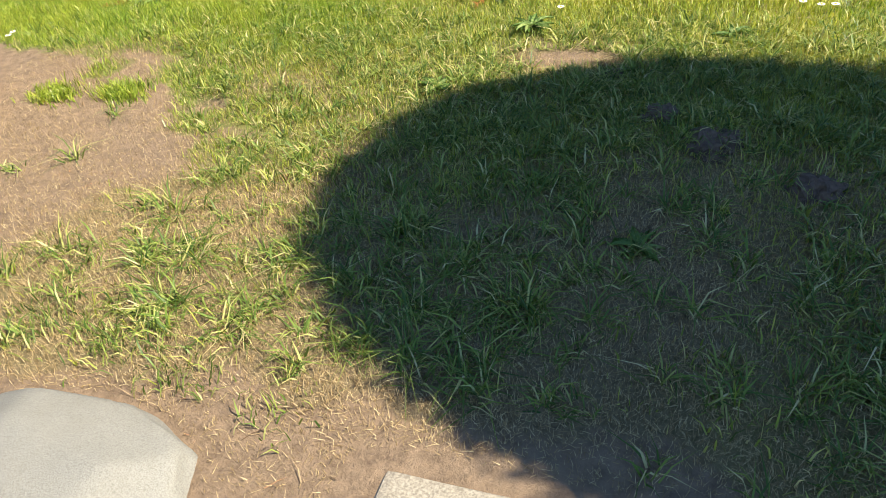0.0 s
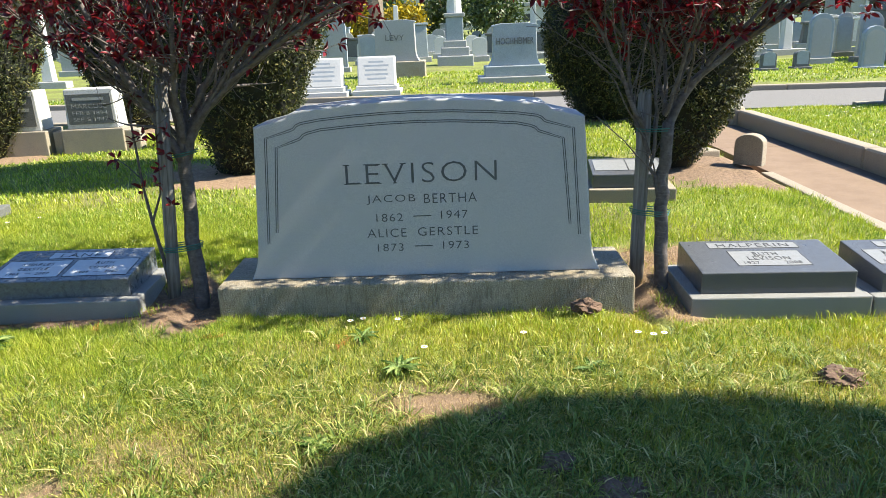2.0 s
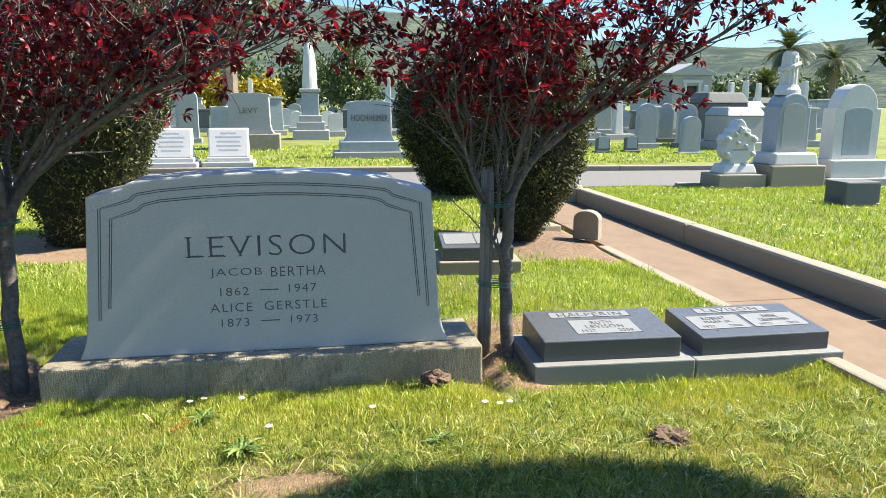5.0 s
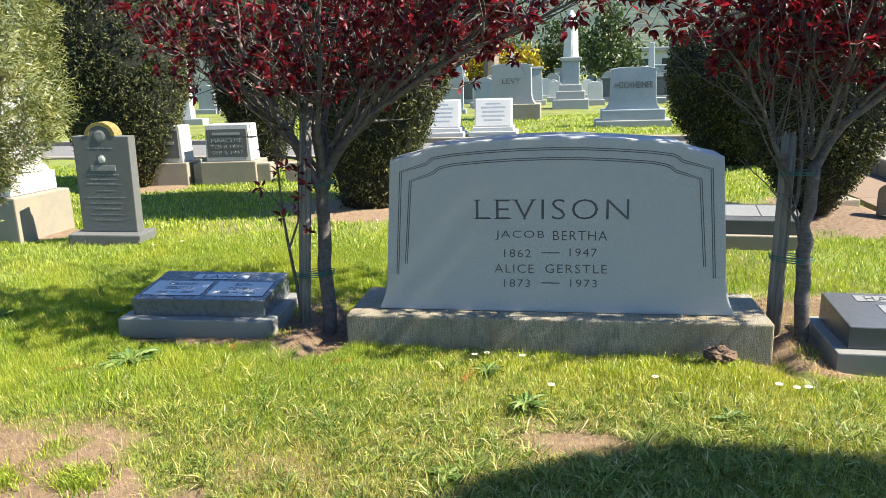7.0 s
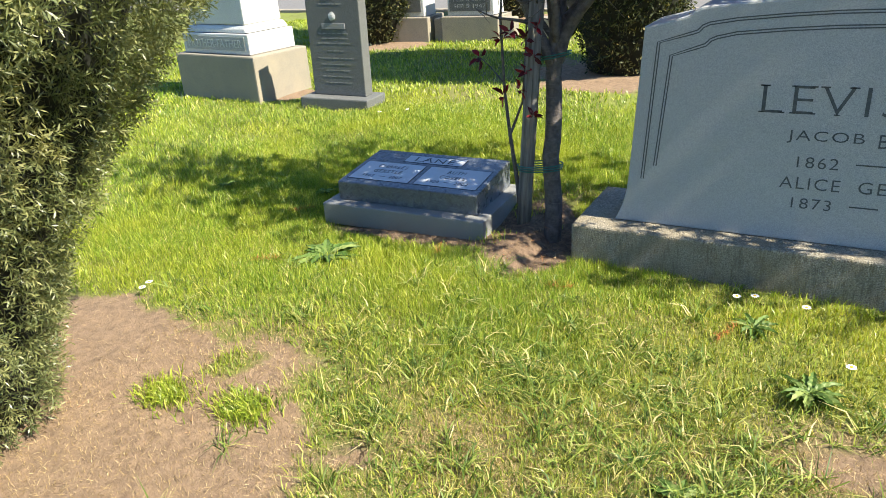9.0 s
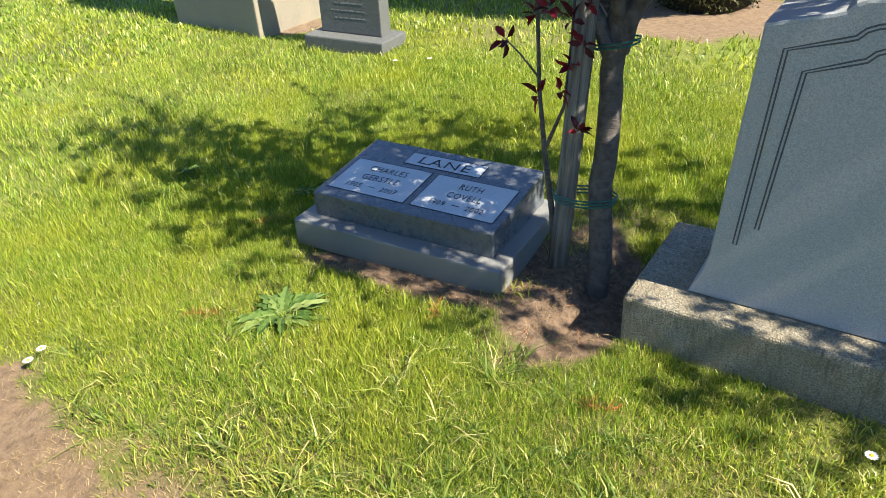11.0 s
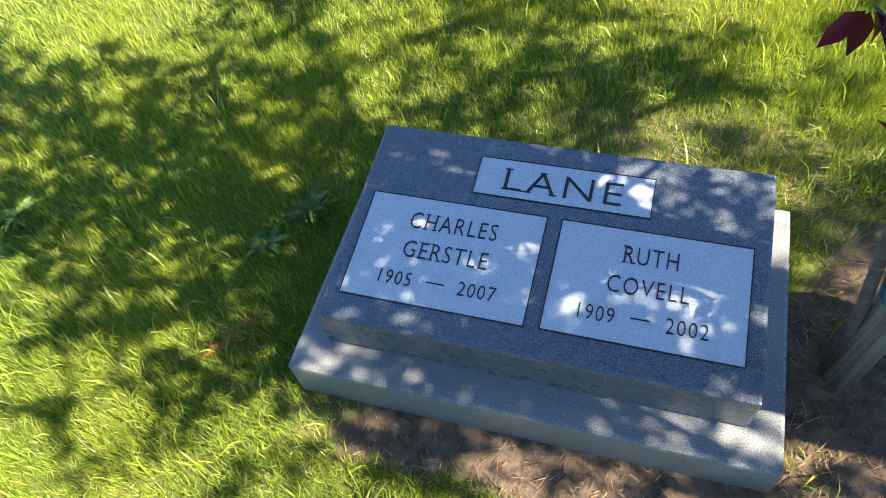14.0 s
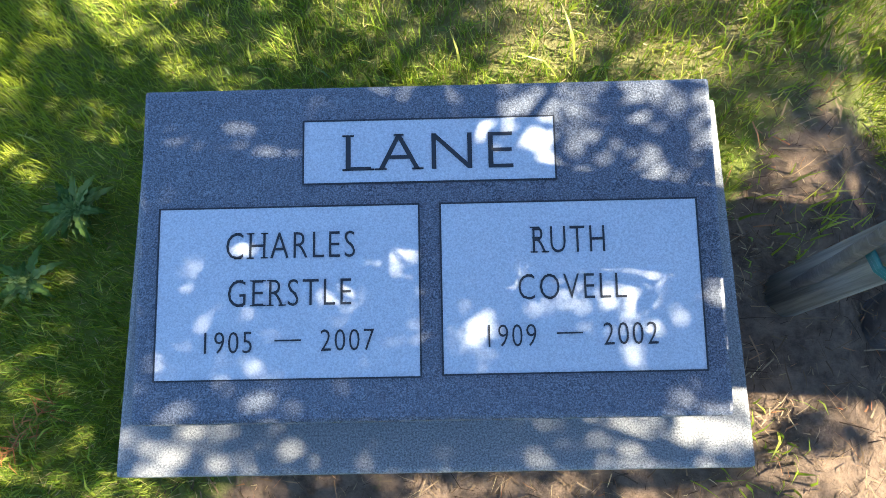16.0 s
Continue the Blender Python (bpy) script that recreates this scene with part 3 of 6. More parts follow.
def groove(inset, foot, parent):
    hp = [(x, z) for x, z in die_half(inset) if z > 0.34]
    hp = [(0.884 - inset - 0.003, foot)] + hp
    line = hp + [(0, 1.072 - inset)] + [(-x, z) for x, z in hp[::-1]]
    bm = bmesh.new()
    w = 0.0022
    for off in (-0.005, 0.005):
        ring = []
        for k, (x, z) in enumerate(line):
            a, b = line[max(k - 1, 0)], line[min(k + 1, len(line) - 1)]
            d = Vector((b[0] - a[0], b[1] - a[1])).normalized()
            nrm = Vector((-d.y, d.x))
            c = Vector((x, z)) + nrm * off
            ring.append([bm.verts.new((c.x + nrm.x * s * w, y, c.y + nrm.y * s * w)) for s, y in ((-1, 0.136), (-1, 0.1338), (1, 0.1338), (1, 0.136))])
        for p, q in zip(ring, ring[1:]):
            for k in range(3):
                bm.faces.new((p[k], p[k + 1], q[k + 1], q[k]))
    part("groove", bm, ENGRAVED, parent, "engraved double border line")


groove(0.058, 0.345, mon)
groove(0.108, 0.405, mon)
for s, x0, x1, z0, h in (("LEVISON", -0.355, 0.425, 0.650, 0.106), ("JACOB", -0.255, 0.000, 0.540, 0.050), ("BERTHA", 0.045, 0.320, 0.540, 0.050), ("1862", -0.210, -0.070, 0.447, 0.043),
                         ("1947", 0.130, 0.270, 0.454, 0.043), ("ALICE", -0.262, -0.055, 0.362, 0.046), ("GERSTLE", 0.005, 0.322, 0.364, 0.046), ("1873", -0.212, -0.075, 0.284, 0.042), ("1973", 0.135, 0.272, 0.288, 0.042)):
    text(s, x1 - x0, h, 0.0016, ENGRAVED, mon, pose((x0 + x1) / 2 - CX, 0.1346, z0), spacing=1.15, serif=s == "LEVISON", bold=-0.014 if s == "LEVISON" else -0.008)
for z in (0.470, 0.306):
    part("dash", box(-0.01, 0.085, 0.1332, 0.1346, z, z + 0.005, 0), ENGRAVED, mon).matrix_local = pose(-CX - 0.005, 0, 0)


# ---- slanted family markers ----
def marker(name, label, m, base, block, base_mat, block_mat, panel_mat, panels, words, inset):
    """A bevel marker: base (width, depth, height), block (width, depth, front height, back height); panels and words lie on the slanted top."""
    ob = thing(name, label, "grave marker", m, group="slanted family markers")
    bw, bd, bh = base
    part("base", box(-bw / 2, bw / 2, 0, bd, -bh, 0, 0.008), base_mat, ob, "sawn granite base")
    w, d, hf, hb = block
    part("block", box(-w / 2, w / 2, inset, inset + d, 0.0005, hf, 0.006, top_slope=hb - hf), block_mat, ob, "polished granite block with slanted face")
    slope = math.degrees(math.atan2(hb - hf, d))
    face = Matrix.Translation((-w / 2, inset, hf)) @ pose(0, 0, 0, slope, 0, 0)
    L = math.hypot(d, hb - hf)
    for u0, u1, v0, v1 in panels:
        pb = part("panel", box(u0 * w, u1 * w, v0 * L, v1 * L, -0.002, 0.0015, 0), panel_mat, ob, "frosted inscription panel")
        pb.matrix_local = face
        bm = bmesh.new()
        e = 0.0022
        for a, b, c, f in ((u0 * w - e, u1 * w + e, v0 * L - e, v0 * L), (u0 * w - e, u1 * w + e, v1 * L, v1 * L + e),
                           (u0 * w - e, u0 * w, v0 * L, v1 * L), (u1 * w, u1 * w + e, v0 * L, v1 * L)):
            bm2 = box(a, b, c, f, 0.0, 0.0022, 0)
            me = bpy.data.meshes.new("tmp")
            bm2.to_mesh(me)
            bm2.free()
            bm.from_mesh(me)
            bpy.data.meshes.remove(me)
        part("panel_border", bm, LETTER, ob, "dark engraved border").matrix_local = face
    for s, u0, u1, v0, v1 in words:
        if s == "-":
            part("dash", box(u0 * w, u1 * w, v0 * L, v0 * L + 0.0022, 0.0016, 0.0028, 0), LETTER, ob).matrix_local = face
        elif s == "=":
            part("worn_lettering", box(u0 * w, u1 * w, v0 * L, v1 * L, 0.0016, 0.0024, 0), LETTER, ob).matrix_local = face
        else:
            text(s, (u1 - u0) * w, (v1 - v0) * L, 0.0012, LETTER, ob, face @ Matrix.Translation(((u0 + u1) / 2 * w, v0 * L, 0.0017)) @ pose(0, 0, 0, -90, 0, 0), spacing=1.14, serif=True, bold=-0.012)
    return ob


def uv(u0, u1, v0, v1, W=0.81, D=0.5):
    return (u0 / W, u1 / W, v0 / D, v1 / D)


marker("family_marker", "blue-grey granite marker dappled by tree shade", pose(-1.952, 0.012, 0.072, 0, 0.9, 3.1),
       (0.905, 0.56, 0.115), (0.785, 0.455, 0.10, 0.14), SAWN, BLUE, PANEL,
       [uv(0.232, 0.585, 0.349, 0.444), uv(0.031, 0.392, 0.063, 0.313), uv(0.424, 0.777, 0.065, 0.313)],
       [("LANE", *uv(0.291, 0.527, 0.367, 0.422)), ("CHARLES", *uv(0.125, 0.304, 0.237, 0.276)), ("GERSTLE", *uv(0.129, 0.299, 0.167, 0.206)),
        ("1905", *uv(0.098, 0.163, 0.100, 0.131)), ("-", *uv(0.194, 0.230, 0.116, 0.12)), ("2007", *uv(0.257, 0.330, 0.101, 0.132)),
        ("RUTH", *uv(0.550, 0.649, 0.237, 0.276)), ("COVELL", *uv(0.528, 0.675, 0.169, 0.206)), ("1909", *uv(0.485, 0.550, 0.102, 0.134)),
        ("-", *uv(0.578, 0.613, 0.119, 0.12)), ("2002", *uv(0.641, 0.714, 0.102, 0.134))], 0.071)
marker("family_marker", "charcoal granite marker with one pale name panel", pose(1.868, -0.05, 0.005, 0, 0.4, -1.5),
       (0.915, 0.56, 0.15), (0.79, 0.465, 0.115, 0.15), SAWN, CHARCOAL, PANEL_L,
       [(0.18, 0.80, 0.74, 0.92), (0.28, 0.76, 0.20, 0.64)],
       [("HALPERIN", 0.24, 0.74, 0.77, 0.88), ("RUTH", 0.44, 0.60, 0.49, 0.59), ("LEVISON", 0.38, 0.66, 0.36, 0.46), ("1927", 0.33, 0.43, 0.24, 0.32), ("2008", 0.60, 0.71, 0.24, 0.32)], 0.06)
marker("family_marker", "charcoal granite marker with two pale name panels", pose(2.795, -0.06, -0.005, 0, 0.0, -0.5),
       (0.915, 0.56, 0.15), (0.79, 0.465, 0.105, 0.145), SAWN, CHARCOAL, PANEL_L,
       [(0.20, 0.80, 0.76, 0.93), (0.06, 0.48, 0.25, 0.68), (0.51, 0.95, 0.25, 0.68)],
       [("LEVISON", 0.27, 0.72, 0.79, 0.90), ("ROBERT", 0.17, 0.36, 0.53, 0.62), ("MARK JR.", 0.16, 0.38, 0.41, 0.50), ("1922", 0.11, 0.20, 0.29, 0.36), ("2006", 0.32, 0.42, 0.29, 0.36),
        ("ANNE", 0.66, 0.79, 0.53, 0.62), ("LEHMANN", 0.61, 0.84, 0.41, 0.50), ("1925", 0.57, 0.66, 0.29, 0.36), ("2022", 0.79, 0.88, 0.29, 0.36)], 0.06)

low = thing("ledger_marker", "low grey granite marker with a pale top", "grave marker", pose(1.27, 2.12, 0, 0, 0, -5))
part("base", box(0, 0.68, 0, 0.55, -0.05, 0.11, 0.01), CONCRETE, low)
part("block", box(0.03, 0.62, 0.05, 0.50, 0.111, 0.22, 0.008, top_slope=0.05), CHARCOAL, low)
part("panel", box(0.06, 0.32, 0.10, 0.40, 0.0, 0.003, 0), PANEL_L, low).matrix_local = pose(0, 0.05, 0.222, 6, 0, 0)
part("panel", box(0.33, 0.59, 0.10, 0.40, 0.0, 0.003, 0), PANEL_L, low).matrix_local = pose(0, 0.05, 0.222, 6, 0, 0)


# ---- stones near the lawn's far side ----
def arch_outline(w, h, spring, n=12, shoulder=0.0):
    """A tablet with a round head; shoulder leaves a flat beside it."""
    r = w / 2 - shoulder
    pts = [(-w / 2, 0), (w / 2, 0), (w / 2, spring)]
    if shoulder:
        pts.append((r, spring))
    for i in range(0 if shoulder else 1, n + 1):
        a = math.pi * i / n
        pts.append((r * math.cos(a), spring + (h - spring) * math.sin(a)))
    if shoulder:
        pts.append((-w / 2, spring))
    out = []
    for p in pts:
        if not out or math.hypot(p[0] - out[-1][0], p[1] - out[-1][1]) > 1e-4:
            out.append(p)
    return out


def worn_lines(parent, w, z_list, y, mat, height=0.02):
    wr = random.Random(3)
    for z, f in z_list:
        x = -w * f / 2
        while x < w * f / 2 - 0.02:
            run = min(wr.uniform(0.02, 0.06), w * f / 2 - x)
            part("worn_word", box(x, x + run, y - 0.0015, y, z, z + height * wr.uniform(0.7, 1.1), 0), mat, parent)
            x += run + wr.uniform(0.008, 0.016)


st = thing("headstone", "thin dark headstone with lichen on its round head", "gravestone", pose(-3.86, 2.16, -0.05, 0, 1.5, 5))
part("base", box(-0.325, 0.325, -0.13, 0.19, -0.06, 0.155, 0.012), DARKSTONE, st)
part("tablet", slab(arch_outline(0.50, 0.955, 0.84, 14, 0.115), -0.04, 0.08, 0.008), DARKSTONE, st).matrix_local = pose(0, 0.03, 0.156)
rimv = [(0.135 * math.cos(math.pi * k / 14), 0.842 + 0.118 * math.sin(math.pi * k / 14)) for k in range(15)]
rimi = [(0.10 * math.cos(math.pi * k / 14), 0.842 + 0.085 * math.sin(math.pi * k / 14)) for k in range(14, -1, -1)]
part("lichen_rim", slab(rimv + rimi, -0.044, 0.083, 0.002), LICHEN, st, "yellow lichen on the rounded top").matrix_local = pose(0, 0.03, 0.157)
part("medallion", lathe([(0.045, 0), (0.05, 0.004), (0.03, 0.008)], 16), SAWN, st, "grey carved medallion").matrix_local = pose(0, -0.01, 1.0, 90, 0, 0)
worn_lines(st, 0.5, [(0.89, 0.5), (0.66, 0.6), (0.62, 0.5), (0.58, 0.66), (0.52, 0.3), (0.46, 0.7), (0.41, 0.62), (0.36, 0.45), (0.31, 0.6), (0.26, 0.5)], -0.0102, SAWN, 0.010)
part("name_band", box(-0.11, 0.11, -0.016, -0.0102, 0.70, 0.745, 0.001), SAWN, st, "raised grey name band")
part("carved_rose", lathe([(0.03, 0), (0.035, 0.008), (0.012, 0.014)], 9, 0.3), MARBLE, st, "small pale carved flower").matrix_local = pose(0, -0.0101, 0.80, 90, 0, 0)

mf = thing("pedestal_monument", "tall white marble pedestal on a cream stone base", "gravestone", pose(-5.28, 2.17, 0, 0, 0, -7))
part("base", box(-0.56, 0.56, 0, 0.66, -0.05, 0.415, 0.015), CREAM, mf, "cream stone base block")
part("plinth", box(-0.47, 0.47, 0.055, 0.605, 0.417, 0.60, 0.012), MARBLE, mf)
part("name_band", box(-0.42, 0.42, 0.049, 0.0548, 0.455, 0.575, 0.002), PALE, mf, "blue-grey name band")
text("MOTHER-FATHER", 0.76, 0.07, 0.004, MARBLE, mf, pose(0, 0.0486, 0.48))
part("moulding", box(-0.45, 0.45, 0.07, 0.59, 0.602, 0.67, 0.03, (0.92, 0.88)), MARBLE, mf)
part("die", box(-0.39, 0.39, 0.11, 0.55, 0.672, 1.92, 0.012, (0.9, 0.9)), MARBLE, mf)
part("panel", box(-0.24, 0.24, 0.126, 0.1335, 0.90, 1.52, 0.01), BLUEST, mf, "recessed blue-grey panel")
part("cap", box(-0.44, 0.44, 0.06, 0.60, 1.922, 2.04, 0.03), MARBLE, mf)


def block_stone(x, y, turn, w, text_lines, label):
    ob = thing("headstone", label, "gravestone", pose(x, y, 0, 0, 0, turn), group="block stones by the hedge")
    part("base", box(-w / 2, w / 2, 0, 0.52, -0.05, 0.30, 0.012), CREAM, ob, "rough cream stone base")
    part("block", box(-w * 0.41, w * 0.41, 0.06, 0.42, 0.302, 0.80, 0.012, (0.94, 0.94)), MARBLE, ob, "pale stone block")
    pl = part("plaque", box(-w * 0.36, w * 0.36, 0.045, 0.0595, 0.36, 0.74, 0.004), DARKSTONE, ob, "dark inscription plaque")
    for s, z, h, f in text_lines:
        if s == "=":
            part("worn_lettering", box(-w * f / 2, w * f / 2, 0.0425, 0.0448, z, z + h, 0), PALE, ob, "worn line of lettering")
        else:
            text(s, w * f, h, 0.002, PALE, ob, pose(0, 0.0447, z))
    return ob


block_stone(-4.42, 5.72, 4, 0.78, [("=", 0.66, 0.035, 0.5), ("MARCUSE", 0.56, 0.055, 0.56), ("FEB 8 1894", 0.48, 0.045, 0.56), ("SEP 5 1947", 0.40, 0.045, 0.56)], "white stone block with a dark engraved plaque")
block_stone(-5.37, 5.64, 4, 0.76, [("=", 0.64, 0.04, 0.5), ("=", 0.55, 0.04, 0.56)], "pale stone block with a dark plaque, half hidden by hedge")
for x in (-3.94, -4.89, -3.36):
    post = thing("corner_post", "squat cream stone plot post", "stone post", pose(x, 5.9, 0, 0, 0, 4), group="plot posts")
    part("shaft", box(-0.09 if x < -4 else -0.28, 0.09, -0.1, 0.1, -0.05, 0.27, 0.02), CREAM, post)

stub = thing("plot_post", "short round-headed concrete plot marker post", "stone post", pose(3.07, 3.48, 0, 0, 0, -38))
part("shaft", slab(arch_outline(0.27, 0.30, 0.21, 10), -0.07, 0.07, 0.015), CONCRETE, stub)
step = thing("stone_step", "flat concrete slab beside the plot post", "paving slab", pose(2.72, 4.55, 0.0, 0, 0, 12))
part("slab", box(-0.16, 0.16, -0.55, 0.55, -0.05, 0.05, 0.015), CONCRETE, step)
post2 = thing("plot_post", "cream concrete plot post beyond the shrub", "stone post", pose(2.98, 5.1, 0, 0, 0, -30))
part("shaft", slab(arch_outline(0.24, 0.36, 0.28, 10), -0.06, 0.06, 0.015), CONCRETE, post2)


# ---- stones across the drive ----
def tablet(x, y, w, h, spring, mat, base_mat, label, turn=0, t=0.14, base_h=0.16, shoulder=0.0, lines=True):
    ob = thing("headstone", label, "gravestone", pose(x, y, 0.05, 0, 0, turn), group="headstones across the drive")
    part("base", box(-w * 0.62, w * 0.62, -0.06, t + 0.12, -0.1, base_h, 0.015), base_mat, ob)
    part("tablet", slab(arch_outline(w, h - base_h, spring - base_h, 12, shoulder), 0.0, t, 0.01), mat, ob).matrix_local = pose(0, 0, base_h + 0.001)
    if lines:
        part("panel", slab(arch_outline(w * 0.78, (h - base_h) * 0.84, (spring - base_h) * 0.88, 12), -0.006, -0.001, 0.002), BLUEST if mat is not BLUEST else PALE, ob, "weathered inscription panel").matrix_local = pose(0, 0, base_h + 0.06)
    return ob


def desk_stone(x, y, label, turn=0):
    """A scroll-topped slanted white stone on a stepped plinth."""
    ob = thing("headstone", label, "gravestone", pose(x, y, -0.02, 0, 0, turn), group="white slanted stones")
    part("plinth", box(-0.50, 0.50, -0.10, 0.62, -0.1, 0.20, 0.015), MARBLE, ob)
    part("step", box(-0.43, 0.43, 0.0, 0.56, 0.201, 0.29, 0.02), MARBLE, ob)
    bm = bmesh.new()
    bmesh.ops.create_cube(bm, size=1)
    for v in bm.verts:
        top, front = v.co.z > 0, v.co.y < 0
        v.co = Vector((v.co.x * 0.78, (0.20 if top else 0.02) if front else 0.46, 0.86 if top else 0.291))
    part("slant_block", bevelled(bm, 0.025), MARBLE, ob, "slanted white marble block")
    for k, f in ((0.12, 0.5), (0.21, 0.62), (0.30, 0.58), (0.39, 0.66), (0.47, 0.4)):
        part("worn_lettering", box(-0.39 * f, 0.39 * f, -0.004, -0.001, k, k + 0.04, 0), BLUEST, ob, "worn line of lettering").matrix_local = pose(0, 0.024, 0.291, -17.5, 0, 0)
    return ob


desk_stone(-2.45, 11.62, "white marble slanted stone half hidden by the shrub")
desk_stone(-1.36, 11.72, "white marble slanted stone with worn lettering")


def pedestal_die(x, y, w, h, label, words, base_steps, mat, cap=0.06):
    ob = thing("family_monument", label, "gravestone", pose(x, y, 0.05, 0, 0, 0), group="family monuments across the drive")
    z = -0.08
    for i, (bw, bh, bmat) in enumerate(base_steps):
        part("base", box(-bw / 2, bw / 2, -0.1 + 0.08 * i, 0.85 - 0.08 * i, z, z + bh, 0.02), bmat, ob)
        z += bh + 0.001
    hw = w / 2
    out = [(-hw * 1.18, z), (hw * 1.18, z), (hw * 1.06, z + 0.10), (hw, z + 0.24), (hw * 0.97, h - cap), (hw * 1.04, h - cap * 0.7), (hw * 1.02, h - 0.01), (hw * 0.6, h + 0.03), (-hw * 0.6, h + 0.03), (-hw * 1.02, h - 0.01), (-hw * 1.04, h - cap * 0.7), (-hw * 0.97, h - cap), (-hw, z + 0.24), (-hw * 1.06, z + 0.10)]
    part("die", slab(out, 0.1, 0.62, 0.012), mat, ob)
    text(words, w * 0.46 if len(words) < 6 else w * 0.84, 0.15, 0.02, DARKSTONE, ob, pose(0, 0.099, z + (h - z) * 0.52), "raised dark lettering")
    return ob


pedestal_die(-1.35, 17.2, 1.12, 1.52, "grey family monument on a rock-faced base", "LEVY", [(1.62, 0.52, ROUGH_GREY)], PALE)
pedestal_die(1.68, 13.85, 1.02, 1.32, "blue-grey family monument on two wide steps", "HOCHHEIMER", [(1.72, 0.24, PALE), (1.42, 0.24, BLUEST)], BLUEST)

ob = thing("obelisk_monument", "tall pale draped column on a stepped pedestal", "gravestone", pose(0.33, 22.9, 0.05))
zz = -0.08
for w, h, mt in ((1.25, 0.42, PALE), (0.98, 0.28, PALE), (0.80, 0.22, PALE), (0.60, 0.78, BLUEST), (0.72, 0.13, PALE)):
    part("step", box(-w / 2, w / 2, -w / 2, w / 2, zz, zz + h, 0.03), mt, ob)
    zz += h + 0.001
part("shaft", lathe([(0.26, zz), (0.25, zz + 0.2), (0.235, zz + 0.55), (0.215, zz + 0.9), (0.185, zz + 1.2), (0.14, zz + 1.4), (0.06, zz + 1.55)], 20, 0.12, 5), MARBLE, ob, "white draped shaft")
tablet(-3.55, 21.0, 0.68, 1.70, 1.42, BLUEST, PALE, "tall round-headed grey headstone")
tablet(-2.85, 24.0, 0.7, 1.15, 1.0, PALE, PALE, "grey headstone with an arched top")
tablet(9.96, 16.5, 0.62, 1.30, 1.02, BLUEST, PALE, "tall blue-grey round-headed headstone")
tablet(11.95, 19.2, 0.50, 1.30, 1.1, PALE, DARKSTONE, "narrow pale headstone with shoulders", shoulder=0.06)
tablet(11.3, 16.6, 0.62, 1.29, 0.98, PALE, DARKSTONE, "pale mottled round-headed headstone")
tablet(10.16, 14.3, 0.54, 0.98, 0.74, BLUEST, BLUEST, "short grey round-headed headstone", base_h=0.05)
tablet(7.85, 14.6, 0.36, 0.46, 0.36, DARKSTONE, DARKSTONE, "small dark headstone on a slab", base_h=0.08)
tablet(8.69, 14.7, 0.36, 0.46, 0.36, DARKSTONE, DARKSTONE, "small dark headstone on a slab", base_h=0.08)
pedestal_die(8.3, 17.6, 1.2, 1.05, "pale grey family monument with stepped base", "=====", [(1.7, 0.3, PALE), (1.4, 0.2, PALE)], PALE)

urn = thing("column_monument", "grey marble monument crowned by a broken fluted column", "gravestone", pose(8.14, 7.42, -0.02))
part("base", box(-0.49, 0.49, -0.30, 0.44, -0.1, 0.40, 0.02), CONCRETE, urn, "rough stone base")
part("plinth", box(-0.41, 0.41, -0.22, 0.42, 0.401, 0.60, 0.03, (0.92, 0.92)), MARBLE, urn)
part("die", slab(arch_outline(0.58, 0.96, 0.74, 12, 0.04), -0.05, 0.36, 0.015), BLUEST, urn).matrix_local = pose(0, 0, 0.601)
part("panel", slab(arch_outline(0.42, 0.74, 0.60, 12), -0.062, -0.051, 0.004), PALE, urn, "arched inscription panel").matrix_local = pose(0, 0, 0.66)
part("column_foot", lathe([(0.20, 1.60), (0.20, 1.68), (0.17, 1.72), (0.155, 1.76)], 20), MARBLE, urn).matrix_local = pose(0, 0.2, -0.06)
bm = bmesh.new()
ring0, ring1 = [], []
for k in range(48):
    a = 2 * math.pi * k / 48
    r = 0.14 - (0.013 if k % 4 in (1, 2) else 0)
    ring0.append(bm.verts.new((r * math.cos(a), 0.2 + r * math.sin(a), 1.761)))
    ring1.append(bm.verts.new((r * 0.93 * math.cos(a), 0.2 + r * 0.93 * math.sin(a), 2.25 + 0.06 * math.sin(a * 2 + 0.6))))
for k in range(48):
    bm.faces.new((ring0[k], ring0[(k + 1) % 48], ring1[(k + 1) % 48], ring1[k]))
bm.faces.new(ring1)
part("fluted_column", bm, MARBLE, urn, "broken fluted column").matrix_local = pose(0, 0, -0.06)
bm = bmesh.new()
tube(bm, [Vector((0.14 * math.cos(k * 0.3491), 0.2 + 0.14 * math.sin(k * 0.3491), 2.06 + 0.05 * math.cos(k * 0.3491))) for k in range(19)], [0.032 + 0.010 * (k % 2) for k in range(19)], 8)
part("wreath", bm, MARBLE, urn, "carved wreath round the column").matrix_local = pose(0, 0, -0.06)
urn2 = thing("headstone", "pale carved marble tombstone on a wide plinth", "gravestone", pose(9.36, 7.45, 0.0))
part("base", box(-0.62, 0.62, -0.3, 0.38, -0.1, 0.15, 0.02), PALE, urn2)
part("plinth", box(-0.52, 0.52, -0.2, 0.34, 0.151, 0.45, 0.02), MARBLE, urn2)
part("die", slab(arch_outline(0.86, 1.25, 0.85, 14, 0.08), -0.05, 0.28, 0.015), MARBLE, urn2).matrix_local = pose(0, 0, 0.451)
part("panel", slab(arch_outline(0.52, 0.8, 0.7, 10), -0.06, -0.051, 0.004), BLUEST, urn2).matrix_local = pose(0, 0, 0.52)

